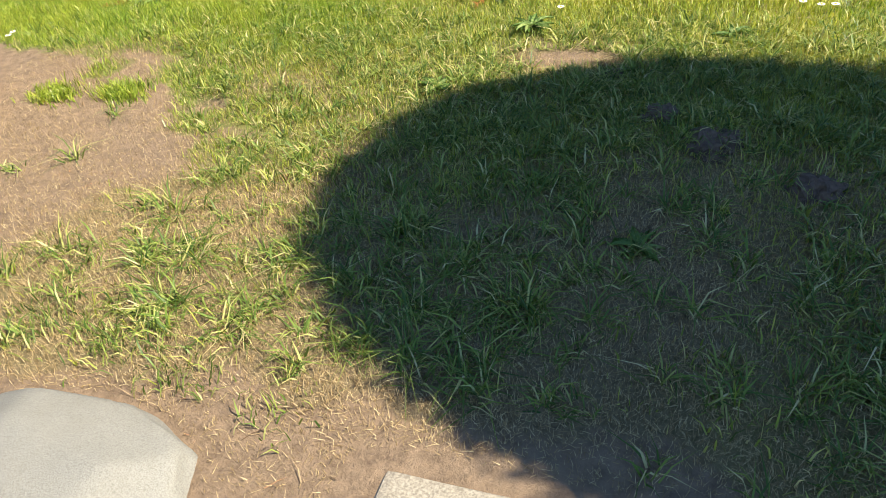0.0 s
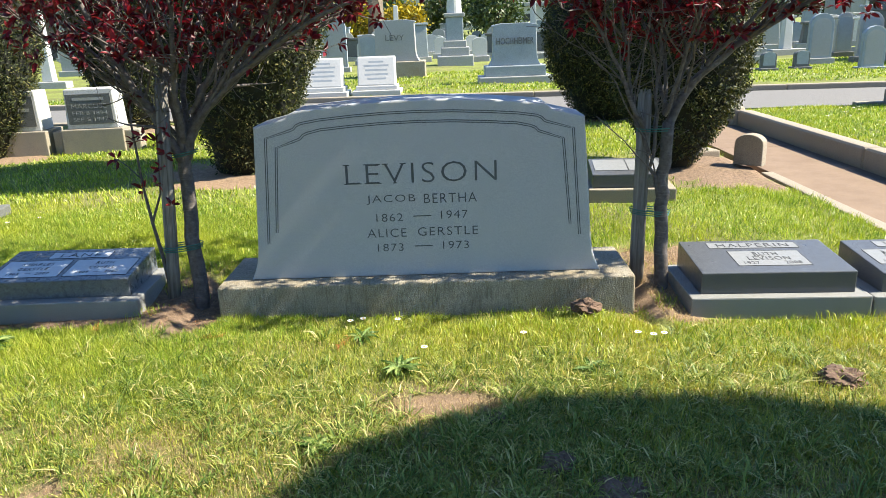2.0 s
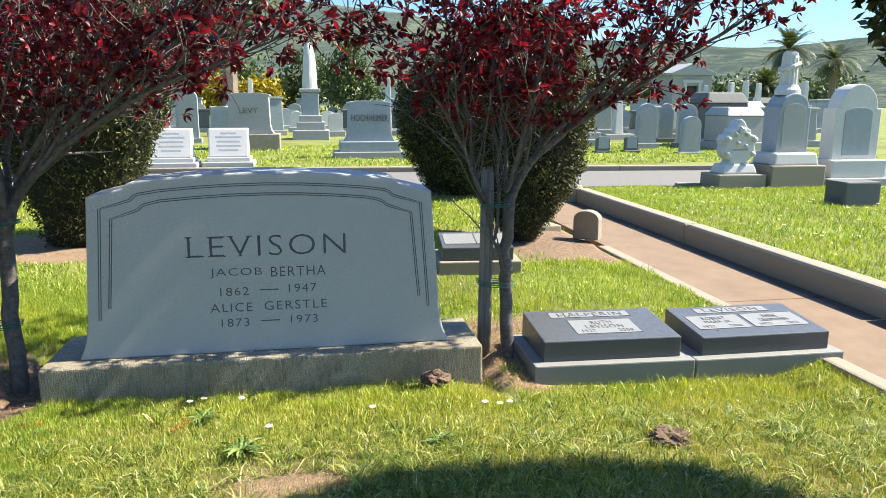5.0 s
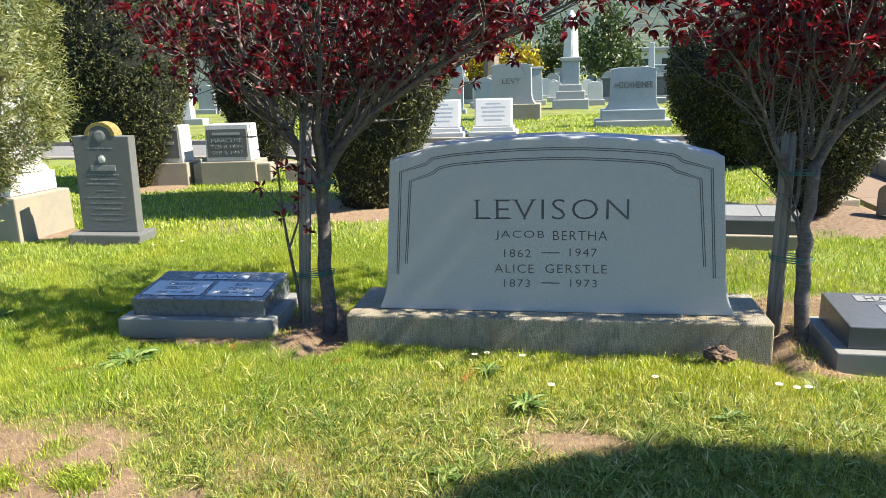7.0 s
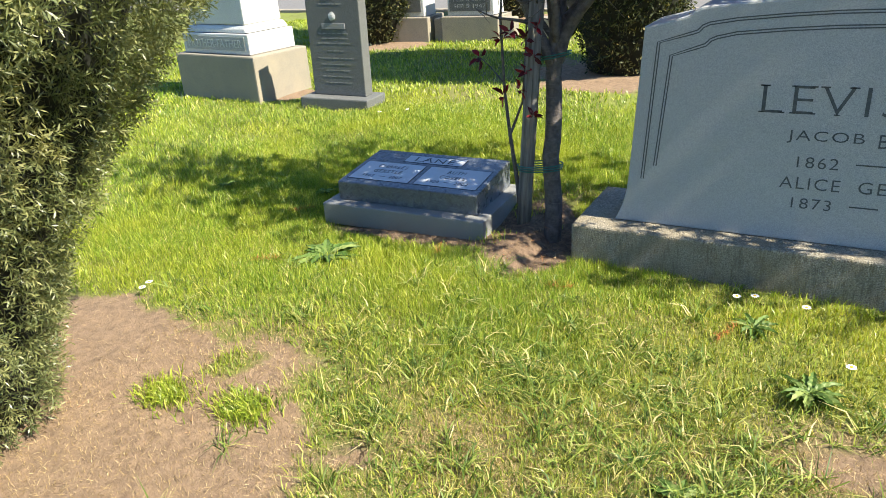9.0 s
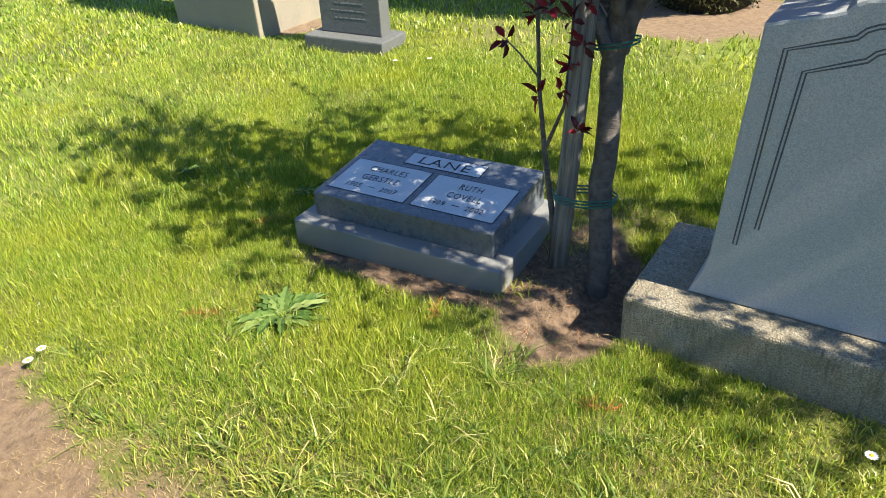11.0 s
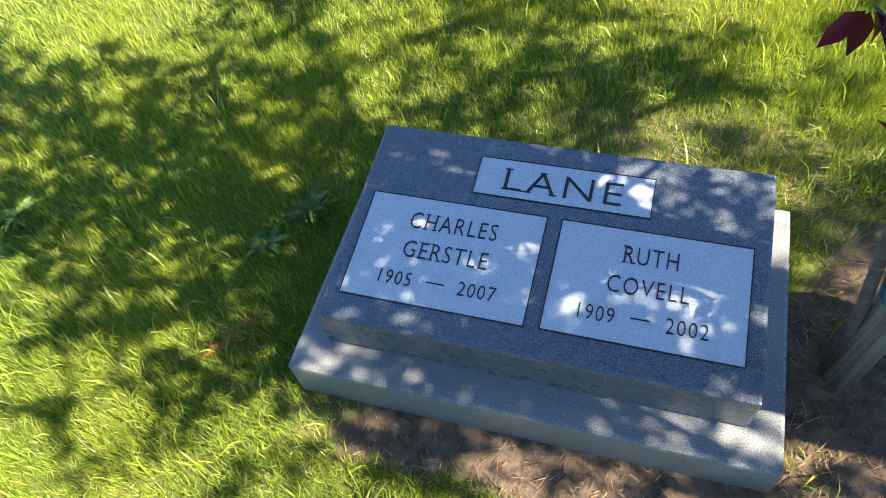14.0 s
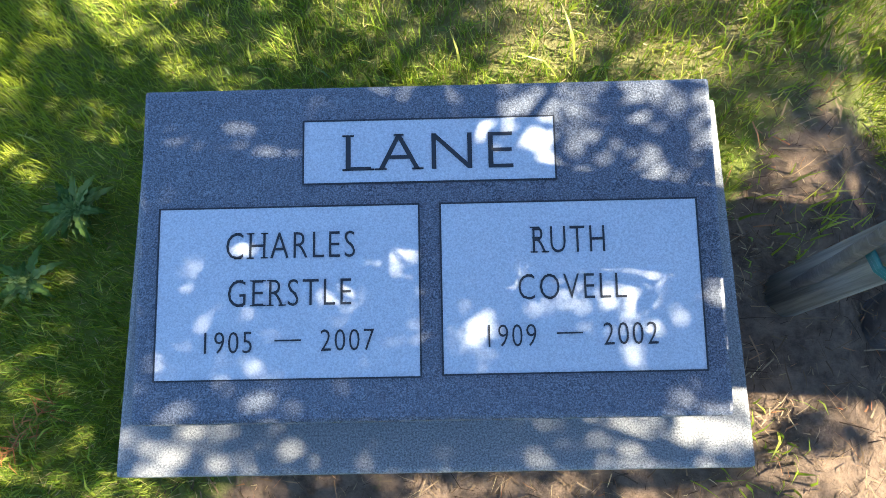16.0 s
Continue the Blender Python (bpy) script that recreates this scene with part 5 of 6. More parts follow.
plum("purple-leaf plum tree with upright forked limbs", (1.345, 0.36, 0), [
    ([(0.012, -0.03, -0.1), (0.0, -0.01, 0.25), (0.0, 0.01, 0.55), (0.02, 0.02, 0.86)], 0.040, 0.032),
    ([(0.0, 0.0, 0.42), (-0.06, 0.0, 0.62), (-0.05, 0.02, 0.9), (-0.03, 0.04, 1.3), (0.0, 0.05, 1.8), (0.02, 0.06, 2.4)], 0.012, 0.005),
    ([(0.02, 0.02, 0.84), (0.14, 0.04, 1.06), (0.36, 0.06, 1.24), (0.64, 0.06, 1.44), (0.92, 0.08, 1.72), (1.1, 0.1, 1.95)], 0.026, 0.006),
    ([(0.02, 0.02, 0.86), (0.10, 0.06, 1.12), (0.26, 0.12, 1.45), (0.42, 0.18, 1.85), (0.5, 0.2, 2.3)], 0.012, 0.005),
    ([(-0.1, 0.0, 0.80), (-0.2, 0.0, 1.0), (-0.34, -0.02, 1.3), (-0.55, -0.05, 1.58), (-0.85, -0.06, 1.74)], 0.013, 0.004),
    ([(-0.08, 0.02, 0.7), (-0.17, 0.03, 0.95), (-0.24, 0.06, 1.4), (-0.35, 0.1, 1.9), (-0.4, 0.1, 2.35)], 0.013, 0.005),
    ([(0.0, 0.0, 0.9), (0.04, -0.12, 1.2), (0.10, -0.28, 1.6), (0.15, -0.4, 2.1)], 0.012, 0.005),
    ([(0.0, 0.04, 0.9), (0.02, 0.18, 1.25), (0.05, 0.36, 1.7), (0.1, 0.45, 2.2)], 0.012, 0.005),
    ([(0.0, 0.04, 0.95), (-0.05, 0.25, 1.3), (-0.15, 0.50, 1.7), (-0.25, 0.7, 2.1)], 0.012, 0.005),
    ([(0.0, 0.05, 1.3), (-0.1, 0.15, 1.8), (-0.15, 0.3, 2.3), (-0.1, 0.4, 2.9)], 0.010, 0.004),
    ([(0.1, 0.1, 1.3), (0.3, 0.25, 1.8), (0.5, 0.35, 2.3), (0.6, 0.4, 2.8)], 0.010, 0.004),
    ([(0.36, 0.06, 1.24), (0.78, 0.02, 1.50), (1.22, -0.04, 1.78), (1.62, -0.10, 2.04), (1.85, -0.12, 2.2)], 0.014, 0.004),
    ([(0.2, 0.04, 1.15), (0.5, -0.1, 1.5), (0.85, -0.2, 1.85), (1.2, -0.3, 2.2)], 0.012, 0.004),
], 17, 0.038, 1.0, 0.85)


def stake(m, h, r, label):
    ob = thing("tree_stake", label, "wooden post", m, group="tree stakes")
    bm = lathe([(r, -0.1), (r * 0.98, 0.2), (r * 0.95, h * 0.6), (r * 0.92, h - 0.01), (r * 0.5, h)], 14, 0.12, h)
    smooth(part("pole", bm, POST, ob))
    bm = bmesh.new()
    for k in range(9):
        a = k * 0.698
        bm2 = Vector((r * 0.62 * math.cos(a), r * 0.62 * math.sin(a), h - 0.015))
        tube(bm, [bm2, bm2 + Vector((0, 0, 0.02 + 0.006 * (k % 3)))], [r * 0.26, r * 0.12], 5)
    part("splintered_head", bm, POST, ob, "splintered grey end grain")
    return ob


def tie(x, y, z, a, b, label, turns=3, tilt=0.1):
    """Loops of ribbon round the trunk and the post."""
    bm = bmesh.new()
    for k in range(turns):
        pts = [Vector((x + a * math.cos(t * 0.35) * (1 + 0.03 * k), y + b * math.sin(t * 0.35) * (1 + 0.03 * k), z + 0.012 * k + tilt * math.cos(t * 0.35) * a)) for t in range(19)]
        tube(bm, pts, [0.0032] * len(pts), 5)
    ob = thing("tree_tie", label, "tree tie", group="tree ties")
    part("ribbon", bm, TIE, ob)


stake(pose(-1.405, 0.30, 0, -2, 4, 0), 1.18, 0.036, "weathered grey wooden stake leaning at the tree")
stake(pose(1.235, 0.42, 0, 0, 0.5, 0), 1.02, 0.040, "upright weathered grey wooden stake")
tie(-1.315, 0.30, 0.265, 0.108, 0.056, "dark green garden tie low on the trunk")
tie(-1.26, 0.37, 0.78, 0.070, 0.052, "dark green garden tie high on the trunk", 2, 0.2)
tie(1.285, 0.38, 0.36, 0.105, 0.062, "dark green garden tie round stake and trunk", 3, -0.1)
tie(1.295, 0.39, 0.82, 0.098, 0.055, "dark green garden tie at stake height", 2, 0)
sp = thing("plum_shoot", "thin young plum shoot with few dark leaves", "shrub", pose(-1.435, 0.30, 0))
bm = bmesh.new()
tube(bm, [Vector(p) for p in ((0.02, 0, -0.05), (0.0, 0, 0.2), (-0.03, 0, 0.42), (-0.06, 0.02, 0.62), (-0.07, 0.02, 0.95), (-0.05, 0.03, 1.25))], [0.012, 0.011, 0.009, 0.007, 0.006, 0.003], 6)
tube(bm, [Vector(p) for p in ((-0.03, 0, 0.42), (0.03, 0.02, 0.58), (0.05, 0.02, 0.80), (0.06, 0.03, 1.1))], [0.008, 0.006, 0.005, 0.003], 6)
tube(bm, [Vector(p) for p in ((-0.06, 0.02, 0.66), (-0.12, 0.0, 0.74), (-0.17, 0, 0.78))], [0.004, 0.003, 0.002], 5)
smooth(part("stem", bm, BARK, sp))
q = np.random.default_rng(8)
cl = np.array([(-0.17, 0, 0.78), (-0.07, 0.02, 0.86), (-0.06, 0.02, 0.60), (0.05, 0.02, 0.72), (0.03, -0.02, 0.64), (0.06, 0.0, 0.86), (0.0, -0.03, 0.9), (0.11, -0.03, 0.80), (0.10, -0.03, 0.52), (0.12, -0.02, 0.92), (-0.02, 0, 1.1)])
v, tri, qd = folded_leaves(cl, np.tile([0.0, -0.3, 0.2], (len(cl), 1)), 7, 0.045, 0.03, q)
raw("leaves", v.reshape(-1, 3), 3, [tri, qd], PLUM, sp)


# ---- far trees ----
def far_tree(x, y, h, r, label, material, seed, clumps=26, trunk=0.25, leaf=0.35, per=90, low=0.25):
    per, leaf = int(per * 0.5), leaf * 1.3
    ob = thing("tree", label, "tree", pose(x, y, 0), group="distant trees")
    q = np.random.default_rng(seed)
    bm = bmesh.new()
    tube(bm, [Vector((0, 0, -0.3)), Vector((0.1, 0, h * 0.4)), Vector((0, 0.1, h * 0.85))], [trunk, trunk * 0.7, trunk * 0.2], 8)
    for k in range(7):
        a = k * 0.9
        tube(bm, [Vector((0, 0, h * 0.35)), Vector((r * 0.4 * math.cos(a), r * 0.4 * math.sin(a), h * 0.55)), Vector((r * 0.75 * math.cos(a), r * 0.75 * math.sin(a), h * 0.7))], [trunk * 0.5, trunk * 0.3, trunk * 0.1], 6)
    part("trunk", bm, TRUNK_FAR, ob)
    c = q.normal(size=(clumps, 3))
    c = unit(c) * (q.random((clumps, 1)) ** 0.5) * np.array([r, r, h * (1 - low) / 2]) * 0.85 + np.array([0, 0, h * (low + (1 - low) / 2)])
    p = np.repeat(c, per, 0) + q.normal(size=(clumps * per, 3)) * r * 0.17
    quads_to_mesh("crown", loose_leaves(p, unit(q.normal(size=p.shape)), leaf * (0.6 + q.random(len(p))), leaf * 0.6 * np.ones(len(p)), q), material, ob)


far_tree(-6.2, 46, 3.1, 2.2, "yellow flowering acacia bush", YELLOW_LEAF, 1, 26, 0.1, 0.22, 160, 0.1)
far_tree(-2.9, 47, 3.0, 1.6, "yellow flowering acacia bush", YELLOW_LEAF, 2, 22, 0.1, 0.22, 160, 0.1)
far_tree(-4.6, 45, 12, 4.2, "dark pine with a thick bare trunk", FAR_LEAF, 3, 40, 0.62, 0.3, 200, 0.42)
far_tree(-0.2, 50, 5.0, 2.9, "dark round evergreen tree", FAR_LEAF, 4, 30, 0.2, 0.22, 200, 0.05)
far_tree(3.0, 41, 5.2, 2.0, "olive-green round evergreen tree", FAR_LEAF, 5, 30, 0.18, 0.18, 260, 0.12)
far_tree(-23, 52, 12, 6, "tall dark far-off conifer", FAR_LEAF, 6, 50, 0.5, 0.4, 160, 0.15)
far_tree(-31, 55, 14, 6, "tall dark far-off conifer", FAR_LEAF, 7, 50, 0.5, 0.4, 160, 0.15)
far_tree(-16, 58, 9, 5, "dark spreading evergreen tree", FAR_LEAF, 8, 50, 0.4, 0.35, 160, 0.15)
for i, (x, y, h, r) in enumerate(((26, 75, 5.2, 5), (33, 82, 5, 5), (41, 78, 4.6, 4.5), (20, 85, 5, 4.5), (50, 84, 4.2, 4.5), (14, 95, 5, 5), (60, 88, 4.4, 5), (5, 100, 5.5, 5), (-9, 90, 6.5, 6), (68, 84, 4.4, 5))):
    far_tree(x, y, h, r, "distant round evergreen tree", FAR_LEAF, 20 + i, 34, 0.3, 0.45, 90, 0.05)


def palm(x, y, h, r, seed):
    ob = thing("palm_tree", "tall date palm with a full crown of fronds", "palm tree", pose(x, y, 0), group="palms")
    q = np.random.default_rng(seed)
    bm = bmesh.new()
    tube(bm, [Vector((0, 0, -0.3)), Vector((0.1, 0, h * 0.5)), Vector((0, 0, h))], [0.42, 0.36, 0.4], 10)
    part("trunk", bm, TRUNK_FAR, ob)
    leaves = []
    for k in range(60):
        a, e = q.random() * 6.283, q.uniform(-0.55, 1.35)
        d = np.array([math.cos(a) * math.cos(e), math.sin(a) * math.cos(e), math.sin(e)])
        p = np.array([0, 0, h + 0.1])
        n = 16
        side = np.array([-math.sin(a), math.cos(a), 0])
        for j in range(n):
            d = unit(d + np.array([0, 0, -0.075]))
            p = p + d * r / n
            for s in (-1, 1):
                w = 0.55 * math.sin(math.pi * (j + 1.5) / (n + 2)) * r / 2.2
                tip = p + side * s * w + d * 0.25 - np.array([0, 0, 0.12])
                leaves.append([p, p + d * 0.09, tip, p - d * 0.05])
    quads_to_mesh("fronds", np.array(leaves), PALM_LEAF, ob)


palm(46.2, 62, 6.3, 2.5, 1)
palm(59.0, 72, 5.9, 3.0, 2)
palm(39.4, 55, 2.6, 1.9, 3)

# ---- foreground ----
rock = thing("boulder", "pale rounded concrete-grey boulder on the soil", "rock", pose(-0.62, -3.24, 0.0, 0, 0, 12))
bm = bmesh.new()
bmesh.ops.create_icosphere(bm, subdivisions=5, radius=1)
planes = [(Vector(n).normalized(), d) for n, d in (((0, 0, 1), 0.70), ((0.35, 0.5, 0.8), 0.80), ((-0.5, 0.4, 0.75), 0.80), ((0.7, -0.2, 0.65), 0.82), ((0.1, -0.7, 0.7), 0.80),
                                                 ((1, 0.1, 0.1), 0.86), ((-1, 0.2, 0.1), 0.88), ((0.2, 1, 0.1), 0.88), ((0.75, 0.75, 0.2), 0.9), ((-0.7, 0.8, 0.2), 0.92))]
for v in bm.verts:
    c = v.co.normalized()
    k = min([1.0] + [d / max(0.05, n.dot(c)) for n, d in planes])
    k = 0.95 * k + 0.05 * 0.9 + 0.02 * noise.noise(c * 3) + 0.008 * noise.noise(c * 9)
    v.co = Vector((c.x * 0.43 * k, c.y * 0.31 * k, c.z * 0.165 * k + 0.01))
BOULDER = granite("boulder_stone", (0.21, 0.20, 0.17), (0.15, 0.14, 0.12), (0.25, 0.24, 0.205), 380, 0.9, 0.4, (0.15, 0.135, 0.105), 0.8)
smooth(part("stone", bm, BOULDER, rock, "worn pale boulder"))
sl = thing("paving_slab", "old concrete slab flush with the soil", "paving slab", pose(0.33, -3.36, 0.0, 0, 0, -2))
part("slab", box(-0.27, 0.62, -0.45, 0.385, -0.1, 0.025, 0.03, segments=3), CONCRETE, sl)


def molehill(x, y, r, h, label):
    ob = thing("molehill", label, "molehill", pose(x, y, 0.0), group="molehills")
    bm = bmesh.new()
    bmesh.ops.create_icosphere(bm, subdivisions=4, radius=1)
    for v in bm.verts:
        c = v.co
        k = 1 + 0.35 * noise.noise(c * 2.2 + Vector((x * 9, y * 9, 0))) + 0.22 * noise.noise(c * 6 + Vector((x * 9, 0, 0)))
        v.co = Vector((c.x * r * k, c.y * r * k, max(-0.03, c.z * h * k)))
    part("soil", bm, plain("molehill_soil", (0.12, 0.075, 0.05), 0.95, 0.5, 40, 0.9), ob)


for x, y, r, h in ((0.53, -1.50, 0.07, 0.05), (0.67, -1.66, 0.095, 0.055), (0.95, -1.88, 0.08, 0.055), (1.72, -0.94, 0.085, 0.045), (0.86, -0.08, 0.07, 0.035), (0.33, -1.18, 0.05, 0.02)):
    molehill(x, y, r, h, "small dark brown molehill in the grass")


# ---- grass ----
def solid(x, y):
    """Where stones, paving and shrubs leave no room for grass."""
    hit = (x > -1.07) & (x < 1.14) & (y > 0.02) & (y < 0.56)
    hit |= (x > PATH_X0 - 0.04) & (x < PATH_X1 + 0.22) & (y < 8.2)
    u, v = (x + 1.952) * 0.9985 + (y - 0.012) * 0.0541, -(x + 1.952) * 0.0541 + (y - 0.012) * 0.9985
    hit |= (np.abs(u) < 0.46) & (v > -0.01) & (v < 0.57)
    hit |= (x > 1.39) & (x < 3.26) & (y > -0.07) & (y < 0.5)
    hit |= (x > 1.26) & (x < 1.97) & (y > 2.02) & (y < 2.68)
    hit |= (y + 0.0787 * x > 8.25) & (y + 0.0787 * x < 11.42)
    hit |= (np.hypot((x + 0.62) / 0.40, (y + 3.22) / 0.30) < 1) | ((x > 0.0) & (x < 0.95) & (y > -3.8) & (y < -2.93))
    hit |= np.hypot(x + 3.9, y - 2.3) < 0.3
    hit |= (x > -5.85) & (x < -4.70) & (y > 2.15) & (y < 2.85)
    return hit


def blade_mesh(name, x, y, h, w, lean, r, material, label, curl=0.5, base_z=None, flat=False):
    """Bent tapering blades: one four-cornered face and a tip each."""
    n = len(x)
    a = r.random(n) * 2 * np.pi
    dirv = np.stack([np.cos(a), np.sin(a)], -1)
    b = r.random(n) * 2 * np.pi
    side = np.stack([np.cos(b), np.sin(b), np.zeros(n)], -1) * (w / 2)[:, None]
    z0 = (ground_height(x, y) if base_z is None else base_z) - 0.004
    root = np.stack([x, y, z0], -1)
    up = np.stack([dirv[:, 0] * lean * 0.45, dirv[:, 1] * lean * 0.45, np.sqrt(np.maximum(0.05, 1 - lean ** 2 * 0.2))], -1)
    mid = root + up * (h * 0.55)[:, None]
    tipd = np.stack([dirv[:, 0] * lean, dirv[:, 1] * lean, np.maximum(0.02, 1 - lean * curl * 1.4)], -1)
    tip = mid + tipd * (h * 0.5)[:, None]
    if flat:
        root = root + np.array([0, 0, 0.008])
        lift = r.random(n) * 0.6
        mid = root + np.stack([dirv[:, 0], dirv[:, 1], lift], -1) * (h * 0.5)[:, None]
        tip = root + np.stack([dirv[:, 0] + r.normal(size=n) * 0.15, dirv[:, 1], lift * r.random(n)], -1) * h[:, None]
    v = np.stack([root - side, root + side, mid + side * 0.8, mid - side * 0.8, tip], 1).reshape(-1, 3)
    k = (np.arange(n) * 5)[:, None]
    ob = raw(name, v, 4, [k + np.array([[0, 1, 2, 3]]), k + np.array([[3, 2, 4]])], material)
    return tagged(ob, label, "grass", kind="stuff")


def fine_blades(name, x, y, h, w, r, material, label, lean=0.7):
    """Thin pointed under-blades, one three-cornered face each."""
    n = len(x)
    a, b = r.random(n) * 2 * np.pi, r.random(n) * 2 * np.pi
    side = np.stack([np.cos(b), np.sin(b), np.zeros(n)], -1) * (w / 2)[:, None]
    k = lean * r.random(n)
    root = np.stack([x, y, ground_height(x, y) + 0.002], -1)
    tip = root + np.stack([np.cos(a) * k, np.sin(a) * k, np.sqrt(np.maximum(0.03, 1 - k * k))], -1) * h[:, None]
    ob = raw(name, np.stack([root - side, root + side, tip], 1).reshape(-1, 3), 3, [(np.arange(n) * 3)[:, None] + np.array([[0, 1, 2]])], material)
    return tagged(ob, label, "grass", kind="stuff")


def scatter(x0, x1, y0, y1, per_m2, keep):
    n = int((x1 - x0) * (y1 - y0) * per_m2)
    x, y = rng.uniform(x0, x1, n), rng.uniform(y0, y1, n)
    ok = keep(x, y) & ~solid(x, y)
    return x[ok], y[ok]


def turf_keep(x, y):
    chance = (1 - np.clip(bareness(x, y) * 1.6, 0, 1)) * (1 - 0.95 * dryness(x, y)) * (0.55 + 0.6 * value_noise(x, y, 3.1, 61))
    return rng.random(len(x)) < chance


def near_keep(x, y):
    """Thins out towards the far ends of the tended lawn."""
    thin = np.clip((y + 4.0) / 1.1, 0, 1) * np.clip((x + 9.0) / 1.5, 0, 1)
    return turf_keep(x, y) & (rng.random(len(x)) < thin)


def straw_keep(x, y):
    d = dryness(x, y)
    chance = np.clip(0.10 + 0.28 * (y < -0.4) + d * 0.9 + 0.08 * np.clip(bareness(x, y) * 1.2, 0, 1), 0, 1) * np.clip(1.2 - bareness(x, y), 0.06, 1)
    return rng.random(len(x)) < chance


x, y = scatter(-5.2, 3.2, -3.9, 2.6, 6800, near_keep)
tall = 0.65 + 0.75 * value_noise(x, y, 1.7, 62) + 0.05 * np.clip((y + 0.7) / 0.6, 0, 1) - 0.3 * ((np.abs(x) < 1.3) & (y > -0.2) & (y < 0.1))
tall = tall * (0.62 + 0.8 * value_noise(x, y, 11, 63))
fine_zone = np.clip((x + 3.6) / 0.5, 0, 1) * np.clip((-0.75 - x) / 0.3, 0, 1) * np.clip((y + 0.95) / 0.4, 0, 1) * np.clip((1.9 - y) / 0.4, 0, 1)
keep = rng.random(len(x)) > 0.72 * fine_zone
x, y, tall = x[keep], y[keep], tall[keep]
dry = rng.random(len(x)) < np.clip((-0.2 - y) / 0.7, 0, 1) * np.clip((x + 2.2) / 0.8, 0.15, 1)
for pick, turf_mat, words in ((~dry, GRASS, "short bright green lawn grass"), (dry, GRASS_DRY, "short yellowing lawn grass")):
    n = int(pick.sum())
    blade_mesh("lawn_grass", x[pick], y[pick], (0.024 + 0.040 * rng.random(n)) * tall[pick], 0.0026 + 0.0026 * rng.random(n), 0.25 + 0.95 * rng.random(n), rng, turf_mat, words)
x, y = scatter(-9.0, -5.2, -1.5, 2.6, 1700, near_keep)
blade_mesh("lawn_grass", x, y, 0.035 + 0.035 * rng.random(len(x)), 0.0075 + 0.0045 * rng.random(len(x)), 0.3 + 0.8 * rng.random(len(x)), rng, GRASS, "short bright green lawn grass")
x, y = scatter(-9.0, 3.2, 2.6, 8.0, 1350, turf_keep)
blade_mesh("lawn_grass", x, y, 0.035 + 0.035 * rng.random(len(x)), 0.0075 + 0.0045 * rng.random(len(x)), 0.3 + 0.8 * rng.random(len(x)), rng, GRASS, "short bright green lawn grass")
x, y = scatter(4.3, 9.5, -0.5, 8.0, 1700, turf_keep)
blade_mesh("lawn_grass", x, y, 0.035 + 0.035 * rng.random(len(x)), 0.0055 + 0.004 * rng.random(len(x)), 0.3 + 0.8 * rng.random(len(x)), rng, GRASS, "bright lawn grass above the kerb")
x, y = scatter(-9, 14, 11.6, 19, 220, turf_keep)
blade_mesh("lawn_grass", x, y, 0.04 + 0.04 * rng.random(len(x)), 0.018 + 0.010 * rng.random(len(x)), 0.3 + 0.8 * rng.random(len(x)), rng, GRASS, "bright lawn grass across the drive")
x, y = scatter(-2.7, 2.3, -3.5, 0.5, 7500, straw_keep)
blade_mesh("dry_grass", x, y, 0.010 + 0.024 * rng.random(len(x)), 0.0010 + 0.0010 * rng.random(len(x)), 0.9 + 1.3 * rng.random(len(x)), rng, STRAW, "flat tan dead grass", 0.7, flat=True)

x, y = scatter(-3.9, -0.5, -1.2, 2.3, 58000, lambda x, y: turf_keep(x, y) & (rng.random(len(x)) < np.clip((x + 3.9) / 0.9, 0, 1) * np.clip((-0.5 - x) / 0.5, 0, 1) * np.clip((y + 1.2) / 0.6, 0, 1) * np.clip((2.3 - y) / 0.9, 0, 1)))
fine_blades("undergrowth_grass", x, y, (0.018 + 0.026 * rng.random(len(x))) * (0.7 + 0.6 * value_noise(x, y, 9, 64)), 0.0016 + 0.0016 * rng.random(len(x)), rng, GRASS, "dense fine grass round the slanted marker", 0.8)
x, y = scatter(-0.9, 3.15, -2.6, -0.05, 10000, turf_keep)
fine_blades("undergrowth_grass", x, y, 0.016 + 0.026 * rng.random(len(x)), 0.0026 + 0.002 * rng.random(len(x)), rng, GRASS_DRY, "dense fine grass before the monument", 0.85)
x, y = scatter(-3.3, -0.9, -2.6, -0.9, 10000, turf_keep)
fine_blades("undergrowth_grass", x, y, 0.016 + 0.026 * rng.random(len(x)), 0.0026 + 0.002 * rng.random(len(x)), rng, GRASS, "dense fine grass near the yew", 0.85)
x, y = scatter(-2.3, 2.3, -3.5, -1.0, 34000, straw_keep)
fine_blades("fine_straw", x, y, 0.009 + 0.018 * rng.random(len(x)), 0.0012 + 0.0010 * rng.random(len(x)), rng, STRAW, "fine matted dead grass", 1.2)
x, y = scatter(-2.8, -1.0, -0.5, 0.9, 9000, straw_keep)
fine_blades("fine_straw", x, y, 0.012 + 0.022 * rng.random(len(x)), 0.0014 + 0.0012 * rng.random(len(x)), rng, STRAW, "fine dead grass round the slanted marker", 1.3)

x, y = scatter(0.95, 1.75, -0.2, 0.95, 9000, lambda x, y: rng.random(len(x)) < np.clip(1.5 - np.hypot((x - 1.33) / 0.3, (y - 0.3) / 0.5), 0, 0.8))
blade_mesh("dry_grass", x, y, 0.02 + 0.035 * rng.random(len(x)), 0.0016 + 0.0016 * rng.random(len(x)), 0.6 + 1.2 * rng.random(len(x)), rng, STRAW, "tan dead grass under the plum tree", 0.6)

